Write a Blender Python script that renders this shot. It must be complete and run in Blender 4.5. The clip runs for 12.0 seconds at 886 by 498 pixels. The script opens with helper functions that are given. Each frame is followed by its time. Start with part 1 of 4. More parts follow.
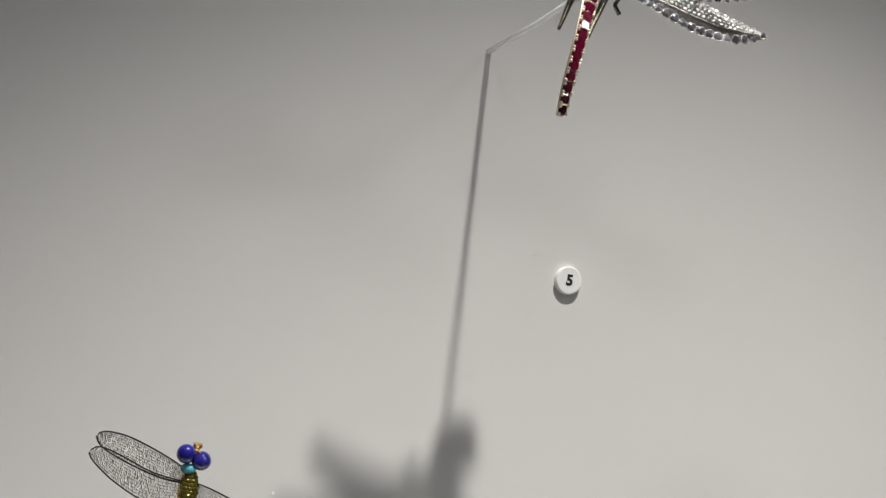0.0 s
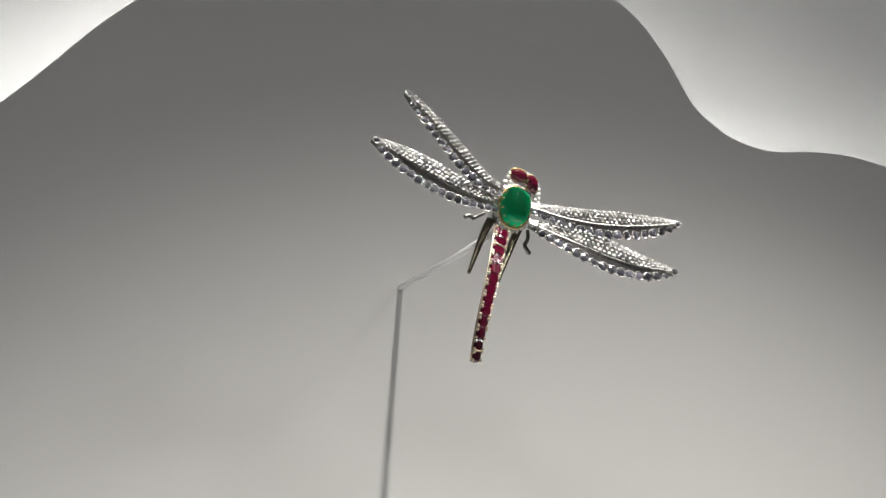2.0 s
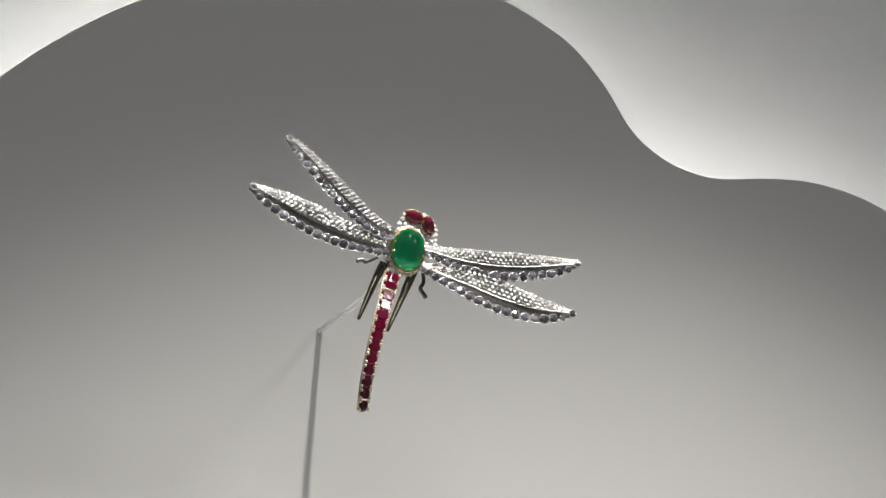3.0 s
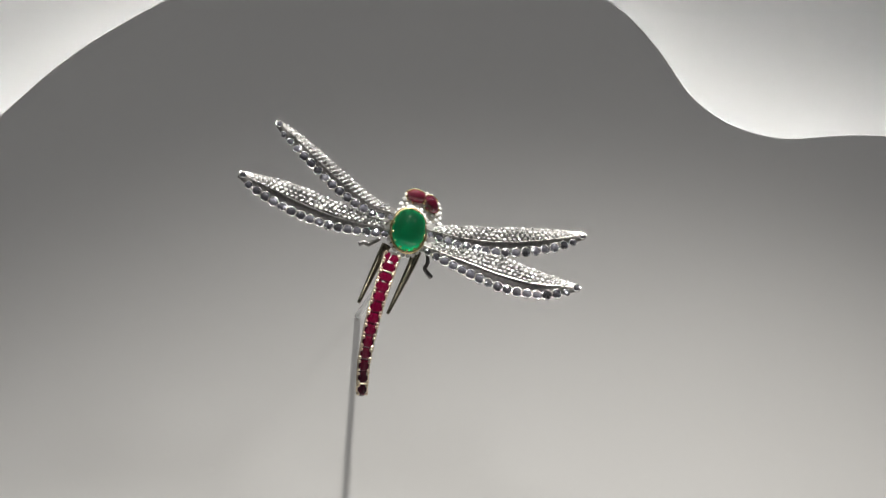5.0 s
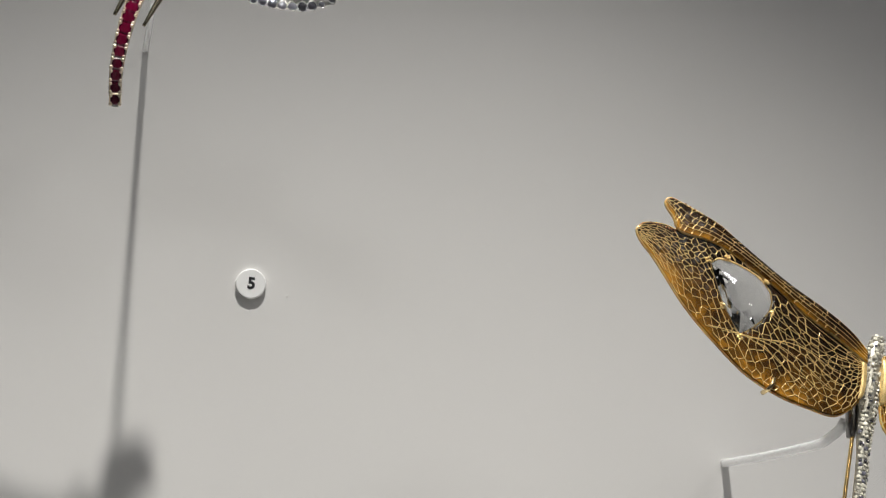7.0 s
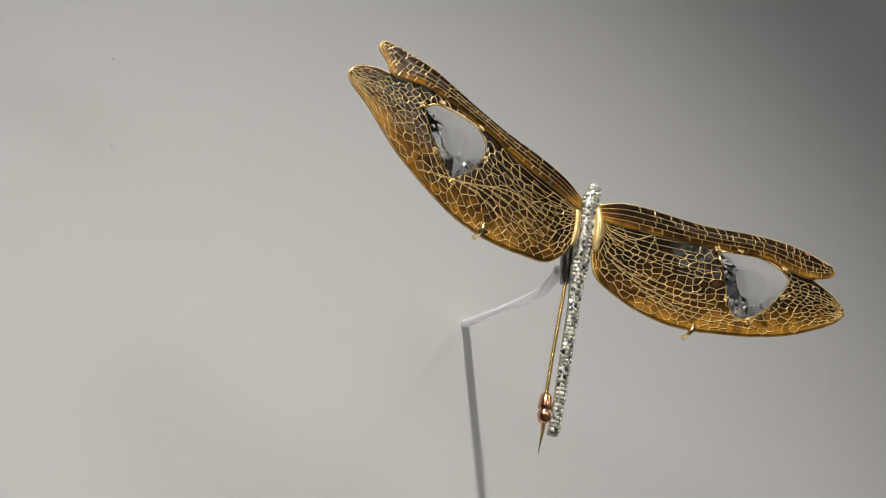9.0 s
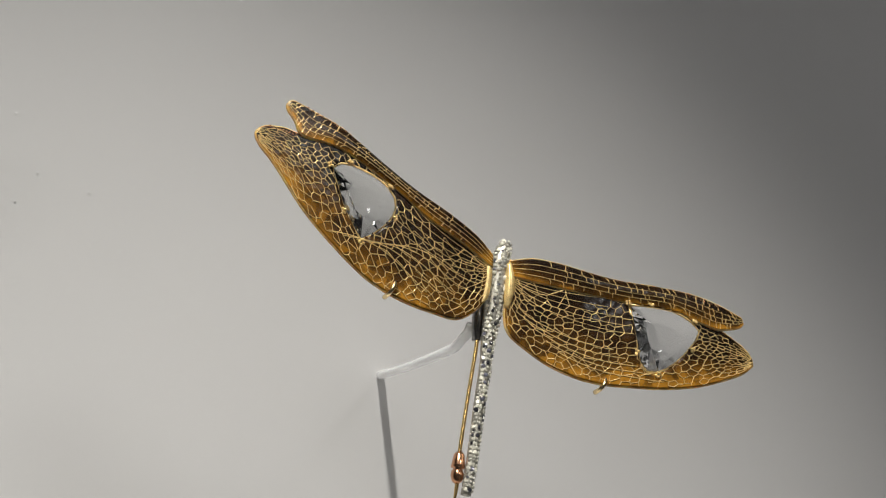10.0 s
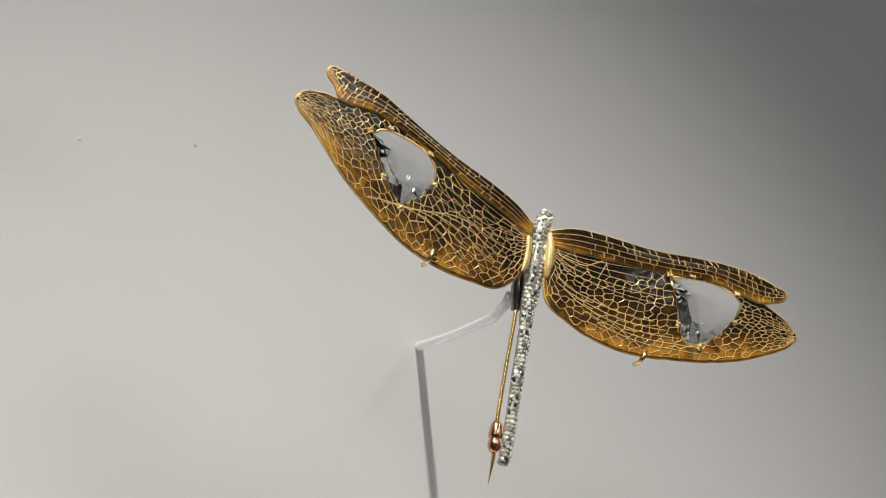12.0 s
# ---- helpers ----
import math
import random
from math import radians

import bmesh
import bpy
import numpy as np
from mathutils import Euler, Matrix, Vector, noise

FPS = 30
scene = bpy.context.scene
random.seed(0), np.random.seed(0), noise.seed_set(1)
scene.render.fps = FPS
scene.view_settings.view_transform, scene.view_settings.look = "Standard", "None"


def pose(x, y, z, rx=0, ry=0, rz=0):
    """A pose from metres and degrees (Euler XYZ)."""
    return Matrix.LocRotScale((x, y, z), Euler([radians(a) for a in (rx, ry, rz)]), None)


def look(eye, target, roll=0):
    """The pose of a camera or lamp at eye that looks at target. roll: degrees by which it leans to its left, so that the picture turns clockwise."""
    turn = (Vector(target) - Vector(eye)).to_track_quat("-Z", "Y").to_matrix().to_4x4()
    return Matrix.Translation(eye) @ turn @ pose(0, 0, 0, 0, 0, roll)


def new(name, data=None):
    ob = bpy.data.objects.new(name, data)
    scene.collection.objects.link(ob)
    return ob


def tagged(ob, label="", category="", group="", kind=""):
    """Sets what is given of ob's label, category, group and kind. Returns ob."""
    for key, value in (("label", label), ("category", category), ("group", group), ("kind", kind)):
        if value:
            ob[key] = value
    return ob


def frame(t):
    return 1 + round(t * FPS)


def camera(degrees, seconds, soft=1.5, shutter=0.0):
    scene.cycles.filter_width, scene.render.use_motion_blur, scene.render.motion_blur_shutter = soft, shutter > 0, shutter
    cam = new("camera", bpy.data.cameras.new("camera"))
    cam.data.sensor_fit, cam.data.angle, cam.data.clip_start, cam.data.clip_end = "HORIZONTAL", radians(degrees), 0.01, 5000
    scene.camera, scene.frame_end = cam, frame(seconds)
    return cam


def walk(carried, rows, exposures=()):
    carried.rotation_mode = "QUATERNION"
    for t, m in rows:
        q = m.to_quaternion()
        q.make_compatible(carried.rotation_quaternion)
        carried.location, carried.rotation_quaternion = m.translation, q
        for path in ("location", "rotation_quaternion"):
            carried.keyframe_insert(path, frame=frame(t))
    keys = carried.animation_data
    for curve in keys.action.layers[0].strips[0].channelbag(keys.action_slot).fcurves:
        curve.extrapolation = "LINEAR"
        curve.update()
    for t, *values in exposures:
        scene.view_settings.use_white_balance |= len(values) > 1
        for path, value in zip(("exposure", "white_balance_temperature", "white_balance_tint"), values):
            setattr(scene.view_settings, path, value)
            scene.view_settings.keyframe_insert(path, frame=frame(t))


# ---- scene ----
from mathutils import geometry

cam = camera(38.5, 12.0, 1.15)
# seconds, eye in metres, turn in degrees
PATH = [
    (0, -0.1520, -0.4330, 1.4234, 96.60, -9.19, -21.17),
    (0.5, -0.1492, -0.4313, 1.4340, 100.52, -8.36, -22.92),
    (1, -0.1460, -0.4286, 1.4483, 103.15, -7.58, -24.11),
    (1.5, -0.1458, -0.4256, 1.4510, 104.88, -6.74, -24.62),
    (2, -0.1477, -0.4251, 1.4452, 105.34, -6.38, -24.08),
    (2.5, -0.1391, -0.4300, 1.4513, 106.02, -6.21, -22.39),
    (3, -0.0977, -0.4382, 1.4610, 105.82, -5.96, -20.95),
    (3.2, -0.0885, -0.4414, 1.4650, 105.78, -5.90, -20.36),
    (5, -0.0365, -0.4467, 1.4675, 104.17, -5.65, -11.18),
    (5.5, -0.0232, -0.4510, 1.4733, 103.65, -5.54, -10.67),
    (6, -0.0019, -0.4488, 1.4582, 101.13, -5.67, -10.04),
    (6.5, 0.0098, -0.4496, 1.4454, 99.27, -5.59, -11.52),
    (7, 0.0172, -0.4540, 1.4386, 96.89, -5.44, -14.25),
    (7.5, 0.0272, -0.4563, 1.4334, 95.81, -5.30, -16.26),
    (9.3, 0.0604, -0.4580, 1.4211, 93.65, -4.46, -22.60),
    (9.5, 0.0612, -0.4573, 1.4225, 93.87, -4.20, -23.40),
    (10, 0.0614, -0.4583, 1.4327, 95.06, -3.70, -24.75),
    (10.5, 0.0671, -0.4613, 1.4371, 95.69, -3.26, -26.19),
    (11, 0.0709, -0.4611, 1.4387, 95.92, -3.10, -26.95),
    (11.5, 0.0714, -0.4601, 1.4364, 95.52, -3.58, -25.66),
    (12, 0.0639, -0.4560, 1.4287, 94.13, -4.52, -22.87),
]
walk(cam, [(t, pose(x, y, z, rx, ry, rz)) for t, x, y, z, rx, ry, rz in PATH],
     [(0, -0.1), (1.2, 0.0), (2.5, 0.1), (5.5, 0.14), (6.5, -0.02), (7.5, -0.22), (9.5, -0.22), (10.5, -0.12), (12, -0.06)])

# ---- light ----
world = bpy.data.worlds.new("room_world")
scene.world = world
world.use_nodes = True
world.node_tree.nodes["Background"].inputs[0].default_value = (0.02, 0.02, 0.022, 1)
world.node_tree.nodes["Background"].inputs[1].default_value = 1.0


def lamp(name, kind, m, energy, color=(1, 1, 1), **kw):
    data = bpy.data.lights.new(name, kind)
    data.energy, data.color = energy, color
    ob = new(name, data)
    ob.matrix_world = m
    return ob, data


# one ceiling spot above the jewels rakes down the panel
ob, spot = lamp("spot_lamp", "SPOT", look((-0.02, -0.54, 2.54), (0.132, 0, 1.10), 17.9) @ Matrix.Diagonal((2.26, 1, 1, 1)), 116, (1, 0.975, 0.925))
spot.spot_size, spot.spot_blend, spot.shadow_soft_size = radians(20.9), 0.92, 0.02
# two unseen fill lamps under the ceiling, added for ambient light, dim and wide
for i, (x, y) in enumerate(((-1.0, -2.2), (1.1, -1.9))):
    ob, data = lamp("fill_lamp", "AREA", pose(x, y, 3.17), 13, (1, 1, 1))
    data.shape, data.size = "DISK", 0.5


# ---- materials ----
def material(name):
    m = bpy.data.materials.new(name)
    m.use_nodes = True
    return m, m.node_tree.nodes, m.node_tree.links, m.node_tree.nodes["Principled BSDF"]


def plain(name, color, rough=0.5, metal=0.0, transmission=0.0, ior=1.5, noise_scale=0.0, spread=0.15, bump=0.0, coat=0.0):
    m, n, l, p = material(name)
    p.inputs["Base Color"].default_value = (*color, 1)
    p.inputs["Roughness"].default_value = rough
    p.inputs["Metallic"].default_value = metal
    p.inputs["Transmission Weight"].default_value = transmission
    p.inputs["IOR"].default_value = ior
    p.inputs["Coat Weight"].default_value = coat
    if noise_scale:
        co = n.new("ShaderNodeTexCoord")
        tex = n.new("ShaderNodeTexNoise")
        tex.inputs["Scale"].default_value, tex.inputs["Detail"].default_value = noise_scale, 6
        l.new(co.outputs["Object"], tex.inputs["Vector"])
        ramp = n.new("ShaderNodeMapRange")
        ramp.inputs["From Min"].default_value, ramp.inputs["From Max"].default_value = 0.3, 0.7
        ramp.inputs["To Min"].default_value, ramp.inputs["To Max"].default_value = 1 - spread, 1 + spread
        l.new(tex.outputs["Fac"], ramp.inputs["Value"])
        mul = n.new("ShaderNodeVectorMath")
        mul.operation = "SCALE"
        mul.inputs[0].default_value = color
        l.new(ramp.outputs[0], mul.inputs["Scale"])
        l.new(mul.outputs[0], p.inputs["Base Color"])
        if bump:
            b = n.new("ShaderNodeBump")
            b.inputs["Strength"].default_value, b.inputs["Distance"].default_value = bump, 0.0004
            l.new(tex.outputs["Fac"], b.inputs["Height"])
            l.new(b.outputs[0], p.inputs["Normal"])
    return m


def painted(name, color, fine=900.0):
    """Matt sprayed paint: broad faint unevenness and a fine orange peel."""
    m, n, l, p = material(name)
    co = n.new("ShaderNodeTexCoord")
    big, small = n.new("ShaderNodeTexNoise"), n.new("ShaderNodeTexNoise")
    big.inputs["Scale"].default_value, small.inputs["Scale"].default_value = 5.0, fine
    for tex in (big, small):
        l.new(co.outputs["Object"], tex.inputs["Vector"])
    r = n.new("ShaderNodeMapRange")
    r.inputs["From Min"].default_value, r.inputs["From Max"].default_value = 0.3, 0.7
    r.inputs["To Min"].default_value, r.inputs["To Max"].default_value = 0.975, 1.02
    l.new(big.outputs["Fac"], r.inputs["Value"])
    s = n.new("ShaderNodeVectorMath")
    s.operation = "SCALE"
    s.inputs[0].default_value = color
    l.new(r.outputs[0], s.inputs["Scale"])
    l.new(s.outputs[0], p.inputs["Base Color"])
    b = n.new("ShaderNodeBump")
    b.inputs["Strength"].default_value, b.inputs["Distance"].default_value = 0.06, 0.0002
    l.new(small.outputs["Fac"], b.inputs["Height"])
    l.new(b.outputs[0], p.inputs["Normal"])
    p.inputs["Roughness"].default_value = 0.75
    return m


def gem(name, color, ior, rough=0.0, transmission=1.0, low=0.7, high=1.1, mirror=0.0):
    """A cut stone, each a little different in tone."""
    m, n, l, p = material(name)
    info = n.new("ShaderNodeObjectInfo")
    r = n.new("ShaderNodeMapRange")
    r.inputs["To Min"].default_value, r.inputs["To Max"].default_value = low, high
    l.new(info.outputs["Random"], r.inputs["Value"])
    s = n.new("ShaderNodeVectorMath")
    s.operation = "SCALE"
    s.inputs[0].default_value = color
    l.new(r.outputs[0], s.inputs["Scale"])
    l.new(s.outputs[0], p.inputs["Base Color"])
    p.inputs["Roughness"].default_value, p.inputs["IOR"].default_value = rough, ior
    p.inputs["Transmission Weight"].default_value = transmission
    p.inputs["Metallic"].default_value = mirror
    return m


def clear(name, tint, gloss, rough):
    """Clear tinted matter that lets the light straight through, with a polished surface."""
    m, n, l, p = material(name)
    n.remove(p)
    a, b, mix = n.new("ShaderNodeBsdfTransparent"), n.new("ShaderNodeBsdfGlossy"), n.new("ShaderNodeMixShader")
    a.inputs["Color"].default_value = (*tint, 1)
    b.inputs["Roughness"].default_value = rough
    mix.inputs[0].default_value = gloss
    l.new(a.outputs[0], mix.inputs[1])
    l.new(b.outputs[0], mix.inputs[2])
    l.new(mix.outputs[0], n["Material Output"].inputs["Surface"])
    return m


def emerald():
    """A cabochon that lets light through its crown and glows where that light leaves it."""
    m, n, l, p = material("emerald")
    n.remove(p)
    a, b, g = n.new("ShaderNodeBsdfTransparent"), n.new("ShaderNodeBsdfTranslucent"), n.new("ShaderNodeBsdfGlossy")
    a.inputs["Color"].default_value = (0.02, 0.56, 0.42, 1)
    co, tex, ramp = n.new("ShaderNodeTexCoord"), n.new("ShaderNodeTexNoise"), n.new("ShaderNodeMix")
    tex.inputs["Scale"].default_value, tex.inputs["Detail"].default_value = 260, 3
    l.new(co.outputs["Object"], tex.inputs["Vector"])
    ramp.data_type = "RGBA"
    ramp.inputs[6].default_value, ramp.inputs[7].default_value = (0.0, 0.48, 0.28, 1), (0.02, 1.0, 0.62, 1)
    l.new(tex.outputs["Fac"], ramp.inputs[0])
    l.new(ramp.outputs[2], b.inputs["Color"])
    g.inputs["Roughness"].default_value = 0.06
    mix, top = n.new("ShaderNodeMixShader"), n.new("ShaderNodeMixShader")
    mix.inputs[0].default_value, top.inputs[0].default_value = 0.46, 0.05
    l.new(a.outputs[0], mix.inputs[1])
    l.new(b.outputs[0], mix.inputs[2])
    l.new(mix.outputs[0], top.inputs[1])
    l.new(g.outputs[0], top.inputs[2])
    l.new(top.outputs[0], n["Material Output"].inputs["Surface"])
    return m


def horn():
    """Carved horn: dark brown with amber clouds, faint fibres along the wing; light through the rear edge is painted in
    as more amber.
    """
    m, n, l, p = material("horn")
    uv = n.new("ShaderNodeUVMap")
    sep = n.new("ShaderNodeSeparateXYZ")
    l.new(uv.outputs[0], sep.inputs[0])
    co = n.new("ShaderNodeTexCoord")
    cloud, fibre = n.new("ShaderNodeTexNoise"), n.new("ShaderNodeTexNoise")
    cloud.inputs["Scale"].default_value, cloud.inputs["Detail"].default_value = 75, 4
    l.new(co.outputs["Object"], cloud.inputs["Vector"])
    stretch = n.new("ShaderNodeMapping")
    stretch.inputs["Scale"].default_value = (3, 60, 1)
    l.new(uv.outputs[0], stretch.inputs["Vector"])
    l.new(stretch.outputs[0], fibre.inputs["Vector"])
    fibre.inputs["Scale"].default_value = 1.0
    def math_node(op, x, y):
        k = n.new("ShaderNodeMath")
        k.operation = op
        for i, v in enumerate((x, y)):
            if isinstance(v, (int, float)):
                k.inputs[i].default_value = v
            else:
                l.new(v, k.inputs[i])
        return k.outputs[0]
    cell = n.new("ShaderNodeTexVoronoi")
    cell.inputs["Scale"].default_value = 330
    l.new(co.outputs["Object"], cell.inputs["Vector"])
    tone = n.new("ShaderNodeSeparateColor")
    l.new(cell.outputs["Color"], tone.inputs[0])
    total = math_node("MULTIPLY", cloud.outputs["Fac"], 0.85)
    # amber rising to the rear edge and tip paints in light shining through
    total = math_node("ADD", total, math_node("MULTIPLY", math_node("POWER", sep.outputs["Y"], 2.4), 0.52))
    total = math_node("ADD", total, math_node("MULTIPLY", math_node("MULTIPLY", sep.outputs["X"], sep.outputs["Y"]), 0.22))
    total = math_node("ADD", total, math_node("MULTIPLY", math_node("MAXIMUM", math_node("SUBTRACT", 0.09, sep.outputs["X"]), 0.0), 6.0))
    total = math_node("ADD", total, math_node("MULTIPLY", fibre.outputs["Fac"], 0.32))
    total = math_node("ADD", total, math_node("MULTIPLY", tone.outputs[0], 0.24))
    ramp = n.new("ShaderNodeValToRGB")
    for pos, col in ((0.66, (0.008, 0.004, 0.0018)), (0.90, (0.024, 0.011, 0.004)), (1.15, (0.10, 0.044, 0.007)), (1.42, (0.44, 0.20, 0.022))):
        e = ramp.color_ramp.elements.new(pos / 1.6)
        e.color = (*col, 1)
    ramp.color_ramp.elements.remove(ramp.color_ramp.elements[0])
    ramp.color_ramp.elements.remove(ramp.color_ramp.elements[-1])
    d = n.new("ShaderNodeMath")
    d.operation = "DIVIDE"
    d.inputs[1].default_value = 1.6
    l.new(total, d.inputs[0])
    l.new(d.outputs[0], ramp.inputs[0])
    l.new(ramp.outputs[0], p.inputs["Base Color"])
    cut, relief = n.new("ShaderNodeTexVoronoi"), n.new("ShaderNodeBump")
    cut.inputs["Scale"].default_value = 420
    l.new(co.outputs["Object"], cut.inputs["Vector"])
    l.new(cut.outputs["Distance"], relief.inputs["Height"])
    relief.inputs["Strength"].default_value, relief.inputs["Distance"].default_value = 0.35, 0.0004
    l.new(relief.outputs[0], p.inputs["Normal"])
    p.inputs["Roughness"].default_value = 0.22
    p.inputs["Transmission Weight"].default_value = 0.06
    p.inputs["Specular IOR Level"].default_value = 0.13
    return m


def glowing(name, color, strength):
    m, n, l, p = material(name)
    p.inputs["Emission Color"].default_value = (*color, 1)
    p.inputs["Emission Strength"].default_value = strength
    return m


PANEL = painted("panel_paint", (0.70, 0.69, 0.675))
WHITE_WALL = painted("white_wall_paint", (0.82, 0.82, 0.81))
GLASS = clear("glass", (1, 1, 1), 0.035, 0.0)
DUST = plain("dust_fibre", (0.95, 0.95, 0.95), 0.8)
DECK = painted("deck_paint", (0.66, 0.655, 0.64))
ROOM = painted("room_paint", (0.16, 0.16, 0.165), 300)
FLOOR = plain("floor_concrete", (0.12, 0.115, 0.11), 0.6, noise_scale=8, bump=0.2)
ROD = plain("rod_acrylic", (0.92, 0.93, 0.95), 0.25, noise_scale=300, spread=0.04)
rod_nodes, rod_links = ROD.node_tree.nodes, ROD.node_tree.links
rod_mix, rod_clear = rod_nodes.new("ShaderNodeMixShader"), rod_nodes.new("ShaderNodeBsdfTransparent")
rod_mix.inputs[0].default_value = 0.42
rod_nodes["Principled BSDF"].inputs["Subsurface Weight"].default_value = 1.0
rod_nodes["Principled BSDF"].inputs["Subsurface Radius"].default_value = (1, 1, 1)
rod_nodes["Principled BSDF"].inputs["Subsurface Scale"].default_value = 0.003
rod_links.new(rod_nodes["Principled BSDF"].outputs[0], rod_mix.inputs[1])
rod_links.new(rod_clear.outputs[0], rod_mix.inputs[2])
rod_links.new(rod_mix.outputs[0], rod_nodes["Material Output"].inputs["Surface"])
LABEL = plain("label_plastic", (0.86, 0.86, 0.85), 0.4, noise_scale=400, spread=0.03)
INK = plain("label_ink", (0.015, 0.015, 0.017), 0.5)
PLATINUM = plain("platinum", (0.86, 0.85, 0.83), 0.26, 1.0, noise_scale=900, spread=0.15)
GAP_PLATINUM = plain("shaded_platinum", (0.30, 0.29, 0.28), 0.42, 0.85, noise_scale=900, spread=0.25)
WARM_SILVER = plain("warm_silver", (0.42, 0.40, 0.34), 0.4, 0.8, noise_scale=900, spread=0.3)
DARK_SILVER = plain("dark_silver", (0.26, 0.25, 0.24), 0.35, 1.0, noise_scale=900, spread=0.3)
GOLD = plain("gold", (0.78, 0.52, 0.20), 0.22, 1.0, noise_scale=700, spread=0.15)
PALE_GOLD = plain("pale_gold", (0.85, 0.66, 0.36), 0.25, 1.0, noise_scale=700, spread=0.15)
VEIN_GOLD = plain("vein_gold", (0.96, 0.70, 0.30), 0.3, 0.55, noise_scale=500, spread=0.25)
BEAD_GOLD = plain("bead_gold", (0.92, 0.78, 0.62), 0.3, 0.9, noise_scale=700, spread=0.1)
ROSE_GOLD = plain("rose_gold", (0.70, 0.36, 0.20), 0.2, 1.0, noise_scale=700, spread=0.15)
DIAMOND = gem("diamond", (1.0, 0.99, 0.96), 1.7, 0.1, 0.0, 0.6, 1.0, 0.0)
SPARK_DIAMOND = gem("sparkling_diamond", (1.0, 0.99, 0.97), 2.4, 0.24, 0.0, 0.45, 1.0, 0.85)
WARM_DIAMOND = gem("warm_diamond", (0.97, 0.93, 0.78), 1.8, 0.12, 0.1, 0.35, 1.0, 0.05)
# the room's dark reflection is put into these stones' base colour
SHADED_DIAMOND = gem("shaded_diamond", (0.10, 0.10, 0.12), 2.0, 0.1, 0.1, 0.4, 2.2, 0.3)
BIG_DIAMOND = gem("clear_diamond", (0.985, 0.99, 0.985), 1.7)
RUBY = gem("ruby", (0.24, 0.0008, 0.04), 1.77, 0.07, 0.6, 0.5, 1.2)
EMERALD = emerald()
BRONZE = plain("bronzed_gold", (0.27, 0.235, 0.17), 0.22, 1.0, noise_scale=500, spread=0.3)
HEAD_METAL = plain("pale_platinum", (0.80, 0.77, 0.70), 0.35, 0.8, noise_scale=900, spread=0.2)
EMERALD_BACK = plain("emerald_back", (0.09, 0.11, 0.105), 0.5, 0.3, noise_scale=600, spread=0.12)
HORN = horn()
AMBER_RIM = plain("amber_rim", (0.62, 0.40, 0.17), 0.25, 0.0, noise_scale=300, spread=0.4)
AMBER_RIM.node_tree.nodes["Principled BSDF"].inputs["Subsurface Weight"].default_value = 1.0
AMBER_RIM.node_tree.nodes["Principled BSDF"].inputs["Subsurface Radius"].default_value = (1, 0.7, 0.4)
AMBER_RIM.node_tree.nodes["Principled BSDF"].inputs["Subsurface Scale"].default_value = 0.002
ENAMEL_BLUE = plain("blue_enamel", (0.014, 0.012, 0.20), 0.1, coat=1.0, noise_scale=300, spread=0.3)
ENAMEL_TURQUOISE = plain("turquoise_enamel", (0.10, 0.45, 0.55), 0.2, coat=0.6, noise_scale=400)
OLIVE_STONES = plain("olive_stone", (0.15, 0.125, 0.015), 0.12, 0.6, noise_scale=600, spread=0.5)
GAUZE = clear("gauze", (0.985, 0.98, 0.97), 0.05, 0.35)
GLINT_STRAND = plain("glint_strand", (0.84, 0.83, 0.81), 0.45, 0.3, noise_scale=700)
BLACKENED = plain("blackened_wire", (0.10, 0.09, 0.085), 0.35, 0.9, noise_scale=700)
STRIP = glowing("light_strip_glow", (1.0, 0.99, 0.97), 11.5)


# ---- building tools ----
def finish(bm, name, mat, smooth=False):
    bmesh.ops.recalc_face_normals(bm, faces=bm.faces)
    me = bpy.data.meshes.new(name)
    bm.to_mesh(me)
    bm.free()
    me.materials.append(mat)
    for f in me.polygons:
        f.use_smooth = smooth
    return me


def part(name, bm, mat, parent, label="", smooth=False):
    ob = new(name, bm if isinstance(bm, bpy.types.Mesh) else finish(bm, name, mat, smooth))
    ob.parent = parent
    if label:
        ob["label"] = label
    return ob


def box_mesh(bm, lo, hi):
    m = Matrix.Translation([(a + b) / 2 for a, b in zip(lo, hi)]) @ Matrix.Diagonal((*[b - a for a, b in zip(lo, hi)], 1))
    return bmesh.ops.create_cube(bm, size=1, matrix=m)["verts"]


def smooth_line(points, n):
    """n + 1 points evenly along a smooth curve through the given points."""
    p = [Vector(q) for q in points]
    p = [2 * p[0] - p[1]] + p + [2 * p[-1] - p[-2]]
    fine = []
    for i in range(1, len(p) - 2):
        for k in range(12):
            t = k / 12
            a, b, c, d = p[i - 1:i + 3]
            fine.append(0.5 * (2 * b + (c - a) * t + (2 * a - 5 * b + 4 * c - d) * t * t + (3 * b - a - 3 * c + d) * t ** 3))
    fine.append(p[-2])
    run = [0.0]
    for a, b in zip(fine, fine[1:]):
        run.append(run[-1] + (b - a).length)
    out, j = [], 0
    for k in range(n + 1):
        want = run[-1] * k / n
        while j < len(fine) - 2 and run[j + 1] < want:
            j += 1
        t = (want - run[j]) / max(run[j + 1] - run[j], 1e-9)
        out.append(fine[j].lerp(fine[j + 1], min(max(t, 0), 1)))
    return out


